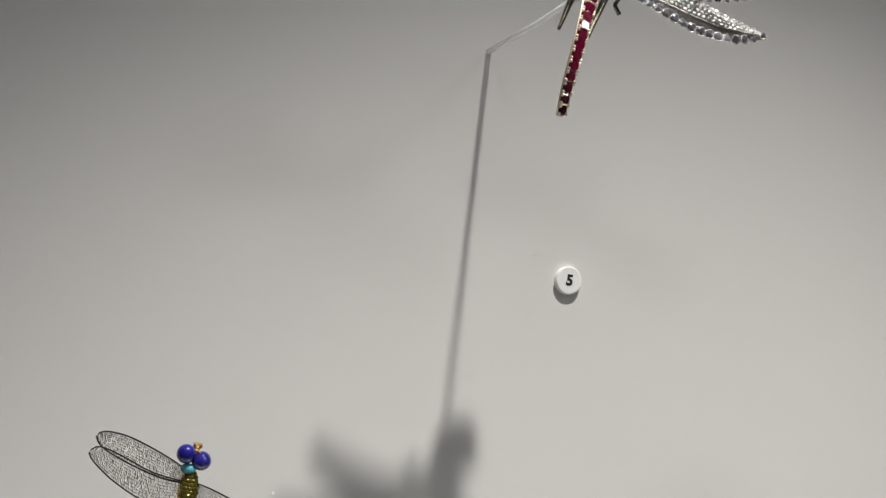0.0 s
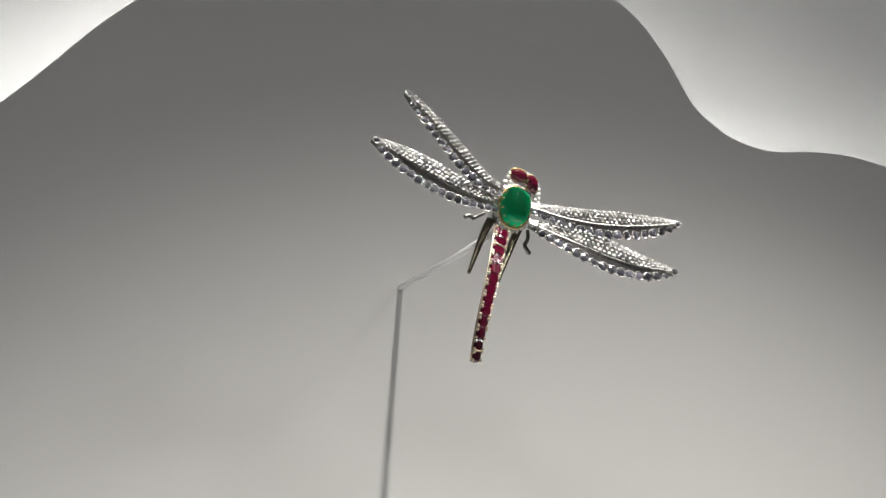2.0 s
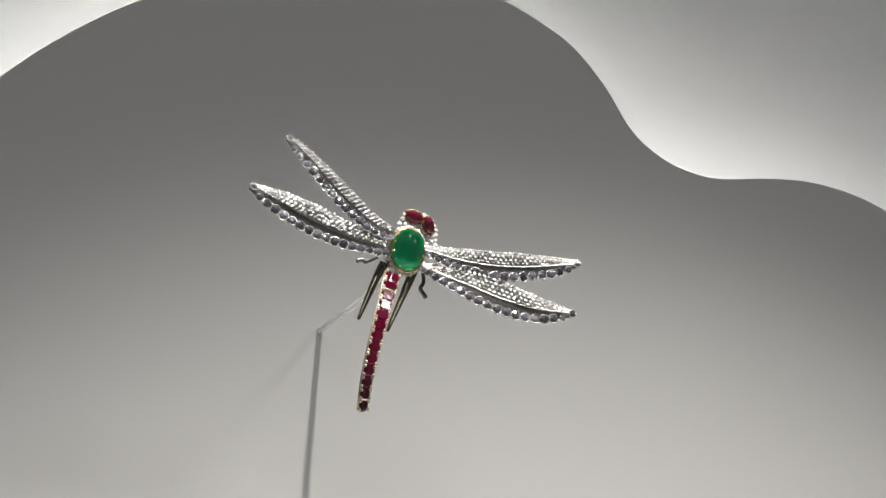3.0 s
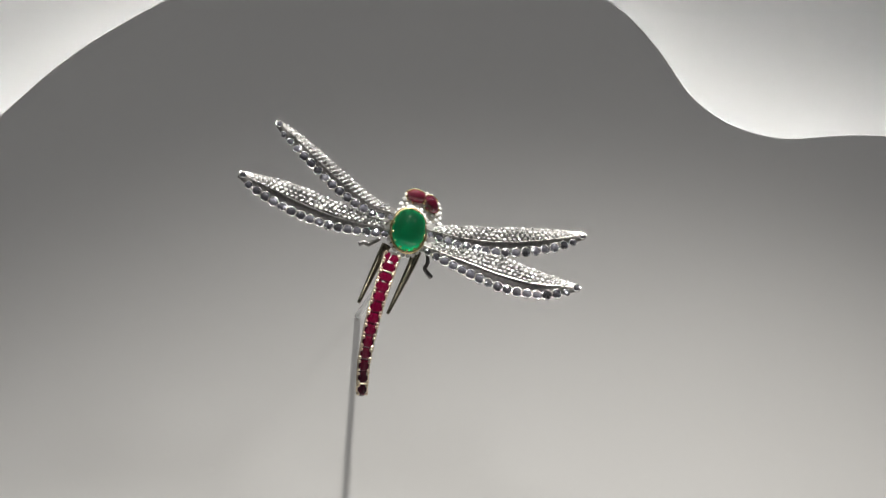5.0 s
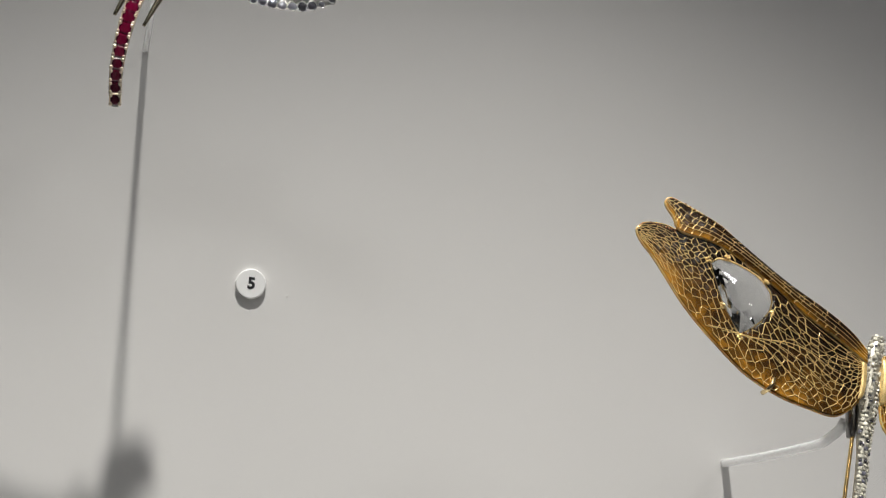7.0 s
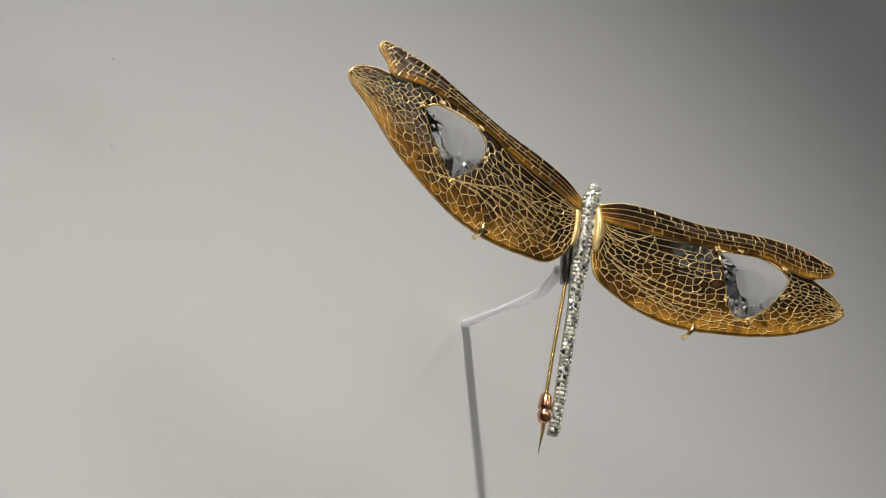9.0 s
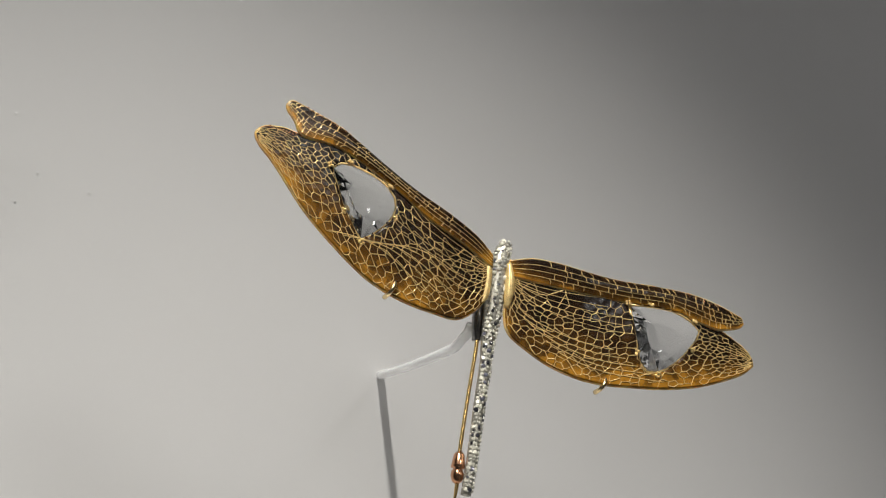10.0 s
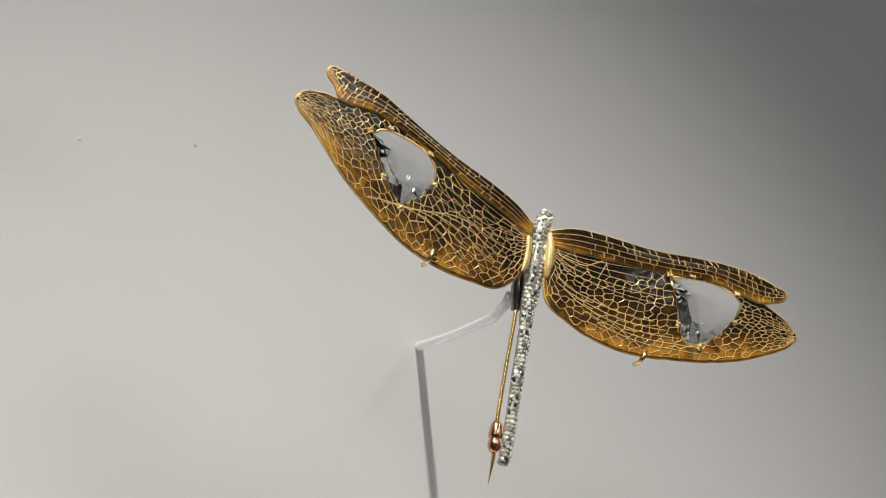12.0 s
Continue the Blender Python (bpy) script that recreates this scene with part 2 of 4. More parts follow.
def tube(bm, line, radii, sides=8, cap=True):
    """A round bar along a line; radii is a number or one for each point."""
    rings = []
    up = Vector((0.31, 0.77, 0.55))
    for i, p in enumerate(line):
        p = Vector(p)
        d = (Vector(line[min(i + 1, len(line) - 1)]) - Vector(line[max(i - 1, 0)])).normalized()
        a = d.cross(up).normalized()
        b = d.cross(a)
        r = radii[i] if isinstance(radii, (list, tuple)) else radii
        rings.append([bm.verts.new(p + r * (math.cos(w) * a + math.sin(w) * b)) for w in [math.tau * k / sides for k in range(sides)]])
    for q, s in zip(rings, rings[1:]):
        for k in range(sides):
            bm.faces.new((q[k], q[(k + 1) % sides], s[(k + 1) % sides], s[k]))
    if cap:
        bm.faces.new(rings[0][::-1])
        bm.faces.new(rings[-1])


def ball(bm, at, r, scale=(1, 1, 1), u=12, v=8):
    m = Matrix.Translation(at) @ Matrix.Diagonal((r * scale[0], r * scale[1], r * scale[2], 1))
    bmesh.ops.create_uvsphere(bm, u_segments=u, v_segments=v, radius=1, matrix=m)


def ring(bm, m, major, minor, n=10, k=4):
    rows = []
    for i in range(n):
        a = math.tau * i / n
        c = Vector((math.cos(a), math.sin(a), 0))
        rows.append([bm.verts.new(m @ (c * (major + minor * math.cos(b)) + Vector((0, 0, minor * math.sin(b))))) for b in [math.tau * j / k for j in range(k)]])
    for i in range(n):
        for j in range(k):
            q, s = rows[i], rows[(i + 1) % n]
            bm.faces.new((q[j], s[j], s[(j + 1) % k], q[(j + 1) % k]))


def brilliant(name, mat, sides=8, table=0.56):
    """A round cut stone of radius 1, its table towards +z."""
    bm = bmesh.new()
    def loop(r, z, turn=0.0):
        return [bm.verts.new((r * math.cos(a), r * math.sin(a), z)) for a in [math.tau * (i + turn) / sides for i in range(sides)]]
    top, mid, low = loop(table, 0.36, 0.5), loop(1.0, 0.05), loop(1.0, -0.05)
    tip = bm.verts.new((0, 0, -0.75))
    bm.faces.new(top)
    for i in range(sides):
        j = (i + 1) % sides
        bm.faces.new((mid[i], mid[j], top[i]))
        bm.faces.new((top[i], mid[j], top[j]))
        bm.faces.new((mid[i], low[i], low[j], mid[j]))
        bm.faces.new((low[i], tip, low[j]))
    return finish(bm, name, mat)


def facing(at, normal, r, spin=0.0):
    """The pose of a stone of that radius at a place, its table along the normal."""
    q = Vector(normal).to_track_quat("Z", "Y").to_matrix().to_4x4()
    return Matrix.Translation(at) @ q @ Matrix.Rotation(spin, 4, "Z") @ Matrix.Diagonal((r, r, r, 1))


def stone(mesh, m, parent, name="diamond"):
    ob = new(name, mesh)
    ob.parent = parent
    ob.matrix_basis = m
    return ob


def collet_mesh():
    """A rubbed-over ring with four prongs, for a stone of radius 1."""
    bm = bmesh.new()
    ring(bm, Matrix(), 1.0, 0.14, 12, 5)
    for a in range(4):
        w = math.tau * (a + 0.5) / 4
        bmesh.ops.create_icosphere(bm, subdivisions=1, radius=0.26, matrix=Matrix.Translation((0.95 * math.cos(w), 0.95 * math.sin(w), 0.22)))
    return finish(bm, "collet", PLATINUM, True)


MM = 0.001
COLLET = collet_mesh()
VIEW = Vector((0, -1, 0))
STONE = brilliant("diamond", DIAMOND)
DEEP_STONE = brilliant("diamond", SHADED_DIAMOND, 8, 0.34)
SPARK_STONE = brilliant("diamond", SPARK_DIAMOND, 6, 0.45)
WARM_STONE = brilliant("diamond", WARM_DIAMOND)
rnd = random.Random(5)

# ---- the setting ----
EDGE = [(-0.4200, 1.4000), (-0.3000, 1.4650), (-0.2100, 1.5220), (-0.1610, 1.5575), (-0.1333, 1.5905), (-0.1053, 1.6288), (-0.0775, 1.6560), (-0.0498, 1.6754), (-0.0218, 1.6927), (0.0062, 1.7052), (0.0343, 1.7094), (0.0622, 1.7031), (0.0907, 1.6941), (0.1047, 1.6872), (0.1191, 1.6743), (0.1330, 1.6578), (0.1477, 1.6494), (0.1617, 1.6465), (0.1757, 1.6467), (0.2038, 1.6530), (0.2319, 1.6553), (0.2600, 1.6508), (0.2884, 1.6365), (0.3168, 1.6180), (0.3451, 1.6075), (0.3731, 1.6096), (0.4001, 1.6152), (0.4400, 1.6370), (0.4850, 1.6500), (0.5286, 1.6396), (0.5700, 1.6070), (0.6300, 1.5300), (0.7200, 1.4500), (0.9000, 1.4000)]


def panel():
    """The wavy display panel, 10 mm thick, standing off the back wall."""
    bm = bmesh.new()
    line = smooth_line([(x, 0, z) for x, z in EDGE], 320)
    cols = []
    for p in line:
        top = p.z
        cols.append([bm.verts.new(q) for q in ((p.x, 0, 0.7), (p.x, 0, top - 0.0006), (p.x, 0.0006, top), (p.x, 0.010, top), (p.x, 0.010, 0.7))])
    for a, b in zip(cols, cols[1:]):
        for i in range(5):
            bm.faces.new((a[i], b[i], b[(i + 1) % 5], a[(i + 1) % 5]))
    bm.faces.new(cols[0][::-1])
    bm.faces.new(cols[-1])
    ob = new("wall_panel", finish(bm, "wall_panel", PANEL))
    tagged(ob, "pale grey matt painted display panel with wavy top edge", "panel", kind="structure")
    # a strip of lights along the back of the wavy edge
    bm = bmesh.new()
    tube(bm, smooth_line([(x, 0.024, z - 0.022) for x, z in EDGE], 120), 0.004, 6)
    tagged(new("trim_light_strip", finish(bm, "trim_light_strip", STRIP)), "glowing white light strip behind the panel's edge", "light strip", kind="structure")


def slab(name, lo, hi, mat, label, category):
    bm = bmesh.new()
    box_mesh(bm, lo, hi)
    return tagged(new(name, finish(bm, name, mat)), label, category, kind="structure")


panel()
slab("wall_north", (-2.6, 0.07, 0.003), (2.8, 0.17, 3.2), WHITE_WALL, "bright white painted wall behind the panel", "wall")
slab("wall_shelf", (-0.42, -0.305, 1.06), (0.9, -0.003, 1.12), DECK, "white painted deck of the showcase below the panel", "shelf")
slab("wall_south", (-2.6, -3.7, 0.003), (2.8, -3.6, 3.2), ROOM, "plain dark grey gallery wall", "wall")
slab("wall_west", (-2.7, -3.6, 0.003), (-2.6, 0.07, 3.2), ROOM, "plain dark grey gallery wall", "wall")
slab("wall_east", (2.8, -3.6, 0.003), (2.9, 0.07, 3.2), ROOM, "plain dark grey gallery wall", "wall")
slab("floor", (-2.7, -3.7, -0.1), (2.9, 0.17, 0), FLOOR, "plain dark gallery floor", "floor")
slab("ceiling", (-2.7, -3.7, 3.203), (2.9, 0.17, 3.3), ROOM, "plain dark grey gallery ceiling", "ceiling")


def glass_front():
    """The showcase's front pane, and the dust behind it on the panel."""
    bm = bmesh.new()
    box_mesh(bm, (-0.42, -0.300, 1.123), (0.9, -0.296, 2.1))
    pane = tagged(new("window_1", finish(bm, "window_1", GLASS)), "clear glass front of the showcase", "glass", kind="structure")
    bm = bmesh.new()
    r = random.Random(11)
    for i in range(420):
        x, z = r.gauss(0.06, 0.14), r.uniform(1.34, 1.66)
        if z > 1.5 and not -0.05 < x < 0.35:
            continue
        size = r.choice((0.13, 0.15, 0.17, 0.22, 0.32)) * MM
        bmesh.ops.create_icosphere(bm, subdivisions=1, radius=size, matrix=Matrix.Translation((x, -0.75 * size, z)) @ Matrix.Rotation(radians(48), 4, "X") @ Matrix.Diagonal((1, r.uniform(0.8, 1.4), 0.3, 1)))
    tagged(new("dust", finish(bm, "dust", DUST)), "fine white dust specks on the grey panel", "dust", kind="stuff")


glass_front()


# ---- number label and rods ----
def number_label():
    bm = bmesh.new()
    rows = []
    for r, y in ((5.35, -0.0), (5.35, -1.65), (5.2, -1.95), (4.9, -2.1)):
        rows.append([bm.verts.new((r * MM * math.cos(a), y * MM, r * MM * math.sin(a))) for a in [math.tau * i / 48 for i in range(48)]])
    for a, b in zip(rows, rows[1:]):
        for i in range(48):
            bm.faces.new((a[i], a[(i + 1) % 48], b[(i + 1) % 48], b[i]))
    bm.faces.new(rows[0])
    bm.faces.new(rows[-1])
    ob = new("number_label", finish(bm, "number_label", LABEL))
    ob.location = (0.0580, 0, 1.4737)
    tagged(ob, "round white plastic label with black number 5 on the panel", "label")
    font = bpy.data.curves.new("numeral", "FONT")
    font.body, font.size, font.align_x, font.align_y, font.extrude, font.offset = "5", 5.6 * MM, "CENTER", "CENTER", 0.00004, 0.00022
    tmp = new("numeral", font)
    me = bpy.data.meshes.new_from_object(tmp)
    bpy.data.objects.remove(tmp)
    me.materials.clear()
    me.materials.append(INK)
    t = part("numeral", me, INK, ob, "black printed numeral 5")
    t.matrix_basis = pose(0.0001, -2.16 * MM, 0, 90)


def mount(line, r, label):
    bm = bmesh.new()
    tube(bm, line, r, 14)
    return tagged(new("mounting_rod", finish(bm, "mounting_rod", ROD, True)), label, "rod", group="mounting rods")


number_label()
mount([(0.0118, 0.002, 1.5523), (0.0128, -0.04, 1.5545), (0.0135, -0.0765, 1.558)], 0.0011, "thin white mounting rod holding the ruby brooch")
mount(smooth_line([(0.2466, 0.002, 1.4255), (0.2417, -0.042, 1.4308), (0.2368, -0.084, 1.4368), (0.2363, -0.088, 1.4378), (0.2354, -0.098, 1.4420), (0.2352, -0.1005, 1.4445)], 30), 0.0016, "bent white mounting rod holding the horn brooch")


# ---- the ruby, emerald and diamond dragonfly ----
def diamond_wing(owner, low, high, y0, y1, big):
    """A wing between its rear and front edge (mm, root first): large stones along the rear edge, a rib, small stones above it."""
    n = 40
    lo = smooth_line([(x - 0.3, 0, z - 0.8) for x, z in low], n)
    hi = smooth_line([(x - 0.3, 0, z - 0.1) for x, z in high], n)
    def at(s, t, lift=0.0):
        i = min(int(s * n), n - 1)
        a, b = lo[i].lerp(lo[i + 1], s * n - i), hi[i].lerp(hi[i + 1], s * n - i)
        p = a.lerp(b, t)
        p.y = y0 + (y1 - y0) * s - 1.6 * math.sin(math.pi * s) - lift - 0.5 * math.sin(math.pi * t)
        return p * MM
    # backing plate, its platinum darkened to paint shade into the gaps between stones
    bm = bmesh.new()
    grid = [[[bm.verts.new(at(i / n, 0.13 + 0.87 * j / 4, -0.5 + d)) for j in range(5)] for i in range(n + 1)] for d in (0, -0.7)]
    for g in grid:
        for i in range(n):
            for j in range(4):
                bm.faces.new((g[i][j], g[i + 1][j], g[i + 1][j + 1], g[i][j + 1]))
    for i in range(n):
        for j in (0, 4):
            bm.faces.new((grid[0][i][j], grid[0][i + 1][j], grid[1][i + 1][j], grid[1][i][j]))
    wing = part("wing", bm, GAP_PLATINUM, owner, "platinum wing set all over with diamonds")
    # rib between the large and the small stones
    bm = bmesh.new()
    split = 0.47
    tube(bm, [at(i / 30, split + 0.1 * (i / 30) ** 3, 0.35) for i in range(31)], 0.17 * MM, 6)
    part("rib", bm, DARK_SILVER, wing)
    # collets and large stones
    for k in range(big):
        s = 0.03 + 0.945 * (k / (big - 1))
        width = (at(s, 1) - at(s, 0)).length / MM
        r = min(max(0.235 * width, 0.9), 1.45)
        t = 0.15 if k < big - 1 else 0.5
        r = r if k < big - 1 else 1.05
        c = at(s, t, 0.35)
        nrm = VIEW + Vector((rnd.uniform(-0.25, 0.2), 0, rnd.uniform(-0.1, 0.4)))
        stone(COLLET, facing(c, nrm, r * MM, rnd.random()), wing, "collet")
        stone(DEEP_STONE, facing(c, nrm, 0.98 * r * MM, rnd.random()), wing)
    # small stones in rows above the rib, with grains of metal between them
    bm = bmesh.new()
    for row in range(4):
        t = 0.58 + 0.118 * row
        m = big + 11
        for k in range(m):
            s = 0.05 + 0.88 * (k + 0.5 * (row % 2)) / m
            width = (at(s, 1) - at(s, 0)).length / MM
            if width * 0.118 < 0.5 and row in (1, 2):
                continue
            r = min(max(0.068 * width, 0.4), 0.66)
            c = at(s, t, 0.4)
            nrm = VIEW + Vector((rnd.uniform(-0.7, 0.7), 0, rnd.uniform(-0.2, 1.9)))
            stone(STONE if rnd.random() < 0.42 else SPARK_STONE, facing(c, nrm, r * MM, rnd.random()), wing)
            for a in range(3):
                w = rnd.random() * math.tau
                q = c + Vector((math.cos(w) * r, -0.1, math.sin(w) * r)) * MM
                bmesh.ops.create_icosphere(bm, subdivisions=1, radius=0.14 * MM, matrix=Matrix.Translation(q))
    part("pave_setting", bm, PLATINUM, wing)


def ruby_brooch():
    b = new("dragonfly_brooch")
    b.location = (0.0121, -0.0815, 1.5665)
    tagged(b, "dragonfly brooch of diamonds, rubies and an emerald cabochon", "brooch", group="dragonfly brooches")
    diamond_wing(b, [(-1.5, 0.8), (-10.0, 0.9), (-21.4, 6.0), (-35.6, 17.3), (-40.3, 22.2)], [(-1.5, 3.8), (-8.6, 6.0), (-19, 12), (-31, 19.4), (-40.0, 23.8)], -2.2, -9.2, 16)
    diamond_wing(b, [(-2.5, -4.4), (-19, -6.3), (-32.0, -4.5), (-42.4, 0.0), (-49.0, 4.6)], [(-2.0, -0.6), (-11.6, 0.6), (-22, 2.9), (-35, 5.5), (-48.6, 6.2)], -1.9, -10.2, 17)
    diamond_wing(b, [(8.3, -2.5), (19.0, -6.9), (30.8, -8.4), (42.8, -6.0), (53.0, -1.2)], [(8.0, 0.4), (13.2, 0.2), (24.1, 0.2), (37.6, 0.6), (52.8, 0.6)], -3.0, -19.2, 17)
    diamond_wing(b, [(7.9, -7.8), (17.4, -13.6), (29.4, -19.4), (41.3, -20.3), (52.0, -17.2)], [(8.2, -5.0), (20.8, -6.8), (31.0, -9.0), (39.6, -12.2), (52.2, -15.8)], -3.6, -20.3, 17)
    # emerald in its ring of claws
    ex, ey, ez = 2.9, -2.6, -2.2
    bm = bmesh.new()
    bmesh.ops.create_uvsphere(bm, u_segments=32, v_segments=20, radius=1)
    for v in bm.verts:
        v.co.y *= 0.9 if v.co.y < 0 else 0.3
        w = math.atan2(v.co.z, v.co.x)
        k = (abs(math.cos(w)) ** 2.5 + abs(math.sin(w)) ** 2.5) ** -0.4
        v.co.x, v.co.z = v.co.x * k, v.co.z * k
    bmesh.ops.transform(bm, matrix=Matrix.Translation(Vector((ex, ey, ez)) * MM) @ pose(0, 0, 0, 0, 7, 0) @ Matrix.Diagonal((4.7 * MM, 5 * MM, 6.0 * MM, 1)), verts=bm.verts)
    part("emerald", bm, EMERALD, b, "polished green oval cabochon emerald", True)
    # a dark cup added behind the emerald, so that its upper part looks shaded
    bm = bmesh.new()
    rows = []
    for j in range(9):
        a = math.pi / 2 * j / 8
        rows.append([bm.verts.new(Vector((ex + 4.9 * math.cos(a) * math.cos(w), ey + 1.0 + 2.4 * math.sin(a), ez + 6.4 * math.cos(a) * math.sin(w))) * MM) for w in [math.tau * k / 28 for k in range(28)]] if j < 8 else [bm.verts.new(Vector((ex, ey + 3.4, ez)) * MM)])
    for u, v in zip(rows, rows[1:]):
        for k in range(28):
            bm.faces.new((u[k], u[(k + 1) % 28], v[(k + 1) % 28], v[k]) if len(v) > 1 else (u[k], u[(k + 1) % 28], v[0]))
    cup = part("shading_cup", bm, EMERALD_BACK, b, "dark grey cup added under the emerald to shade its top", True)
    cup.modifiers.new("thickness", "SOLIDIFY").thickness = 0.2 * MM
    bm = bmesh.new()
    for i in range(14):
        a = math.tau * (i + 0.5) / 14
        c = Vector((ex + 4.8 * math.cos(a), ey - 0.9, ez + 6.3 * math.sin(a)))
        ball(bm, c * MM, 0.44 * MM, (1, 1.1, 1), 8, 6)
        tube(bm, [c * MM, Vector((ex + 5.2 * math.cos(a), ey + 0.9, ez + 6.6 * math.sin(a))) * MM], 0.16 * MM, 6)
    line = [Vector((ex + 5.15 * math.cos(a), ey + 0.9, ez + 6.65 * math.sin(a))) * MM for a in [math.tau * i / 32 for i in range(33)]]
    tube(bm, line, 0.7 * MM, 8)
    part("claw_setting", bm, PALE_GOLD, b, "pale gold claw setting", True)
    bm = bmesh.new()
    bmesh.ops.create_uvsphere(bm, u_segments=20, v_segments=12, radius=1, matrix=Matrix.Translation(Vector((ex, ey + 7.2, ez)) * MM) @ Matrix.Diagonal((5.6 * MM, 3.2 * MM, 7.2 * MM, 1)))
    body = part("thorax", bm, PLATINUM, b, "platinum body behind the emerald", True)
    for i in range(26):
        a = math.tau * i / 26
        r = rnd.uniform(0.55, 0.85)
        c = Vector((ex + 6.0 * math.cos(a), ey + 1.7, ez + 7.6 * math.sin(a)))
        stone(STONE, facing(c * MM, Vector((math.cos(a) * 0.6, -1, math.sin(a) * 0.6)), r * MM, i), body)
    # eyes
    for x, y, z, w, h, roll in ((4.7, 0.7, 9.4, 3.1, 1.9, 8), (9.4, 0.3, 7.4, 1.9, 2.9, -30)):
        bm = bmesh.new()
        bmesh.ops.create_uvsphere(bm, u_segments=20, v_segments=12, radius=1)
        bmesh.ops.transform(bm, matrix=Matrix.Translation(Vector((x, y, z)) * MM) @ pose(0, 0, 0, 18, roll, 0) @ Matrix.Diagonal((w * MM, 1.7 * MM, h * MM, 1)), verts=bm.verts)
        part("eye", bm, RUBY, b, "oval ruby eye in gold bezel", True)
        bm = bmesh.new()
        m = Matrix.Translation(Vector((x, y + 0.6, z)) * MM) @ pose(0, 0, 0, 18, roll, 0)
        tube(bm, [m @ (Vector(((w + 0.25) * math.cos(a), 0, (h + 0.25) * math.sin(a))) * MM) for a in [math.tau * i / 24 for i in range(25)]], 0.3 * MM, 6)
        for i in range(6):
            a = math.tau * (i + 0.3) / 6
            ball(bm, m @ (Vector(((w + 0.1) * math.cos(a), -0.8, (h + 0.1) * math.sin(a))) * MM), 0.42 * MM, u=8, v=6)
        part("bezel", bm, PALE_GOLD, b, smooth=True)
    bm = bmesh.new()
    bmesh.ops.create_uvsphere(bm, u_segments=16, v_segments=10, radius=1, matrix=Matrix.Translation(Vector((6.8, 3.2, 6.6)) * MM) @ pose(0, 0, 0, 0, 28, 0) @ Matrix.Diagonal((6.2 * MM, 2.4 * MM, 4.3 * MM, 1)))
    head = part("head", bm, HEAD_METAL, b, "platinum head set with small diamonds", True)
    for x, z in ((1.0, 8.0), (0.2, 6.4), (1.9, 6.6), (3.4, 6.2), (5.0, 6.0), (6.4, 5.2), (7.4, 3.8), (8.4, 2.4), (1.4, 9.6), (7.7, 10.6), (9.2, 10.3), (11.6, 8.0), (12.2, 6.6), (12.3, 5.2), (7.2, 8.8), (7.4, 7.2), (7.0, 10.2), (8.4, 5.0), (10.2, 4.0), (11.4, 4.6), (12.4, 3.4), (12.6, 1.8), (11.2, 2.8), (9.6, 1.6)):
        stone(STONE, facing(Vector((x, 0.8, z)) * MM, (rnd.uniform(-0.3, 0.3), -1, rnd.uniform(-0.2, 0.5)), rnd.uniform(0.6, 0.85) * MM, x), head)
    # the tail: square rubies between rows of gold beads
    line = smooth_line([(-1.2, -3.4, -10.6), (-2.6, -5.6, -16.5), (-4.6, -8.0, -26), (-5.9, -8.8, -34.5), (-6.5, -7.4, -44), (-5.7, -3.9, -53)], 13)
    gold = bmesh.new()
    tail = part("tail", bmesh.new(), PALE_GOLD, b, "tail of square rubies set between gold beads")
    for i, (p, q) in enumerate(zip(line, line[1:])):
        d = (q - p).normalized()
        side = d.cross(VIEW).normalized()
        out = side.cross(d).normalized()
        w = 2.15 - 0.07 * i
        h = (q - p).length / 2 - 0.02
        c = (p + q) / 2
        bm = bmesh.new()
        def corner(a, e, o):
            return bm.verts.new((c + side * a + d * e + out * o) * MM)
        rows = [[corner(sx * w * k, sz * h * k2, o) for sx, sz in ((-1, -1), (1, -1), (1, 1), (-1, 1))] for k, k2, o in ((0.66, 0.74, 0.62), (0.98, 1, 0.3), (1, 1, -0.5), (0.3, 0.3, -1.3))]
        bm.faces.new(rows[0])
        bm.faces.new(rows[-1][::-1])
        for u, v in zip(rows, rows[1:]):
            for k in range(4):
                bm.faces.new((u[k], v[k], v[(k + 1) % 4], u[(k + 1) % 4]))
        part("ruby", bm, RUBY, tail)
        for sx in (-1, 1):
            for e in (-0.72, 0.72):
                ball(gold, (c + side * sx * (w - 0.05) + d * e * h + out * 0.55) * MM, rnd.uniform(0.48, 0.6) * MM, u=8, v=6)
    for sx in (-1, 1):
        rail = []
        for i, p in enumerate(line):
            d = (line[min(i + 1, 13)] - line[max(i - 1, 0)]).normalized()
            side = d.cross(VIEW).normalized()
            rail.append((p + side * sx * (2.3 - 0.07 * i) - side.cross(d) * 0.6) * MM)
        tube(gold, rail, 0.34 * MM, 6)
    for i in (2, 12):
        d = (line[i + 1] - line[i]).normalized()
        side = d.cross(VIEW).normalized()
        out = side.cross(d).normalized()
        tube(gold, [(line[i] + side * k * (2.3 - 0.07 * i) + out * 0.65) * MM for k in (-1, 0, 1)], 0.3 * MM, 6)
    part("bead_setting", gold, BEAD_GOLD, tail, smooth=True)
    bm = bmesh.new()
    tube(bm, [Vector((p.x, p.y + 1.3, p.z)) * MM for p in line], [(2.0 - 0.07 * i) * MM for i in range(14)], 8)
    part("tail_backing", bm, DARK_SILVER, tail, smooth=True)
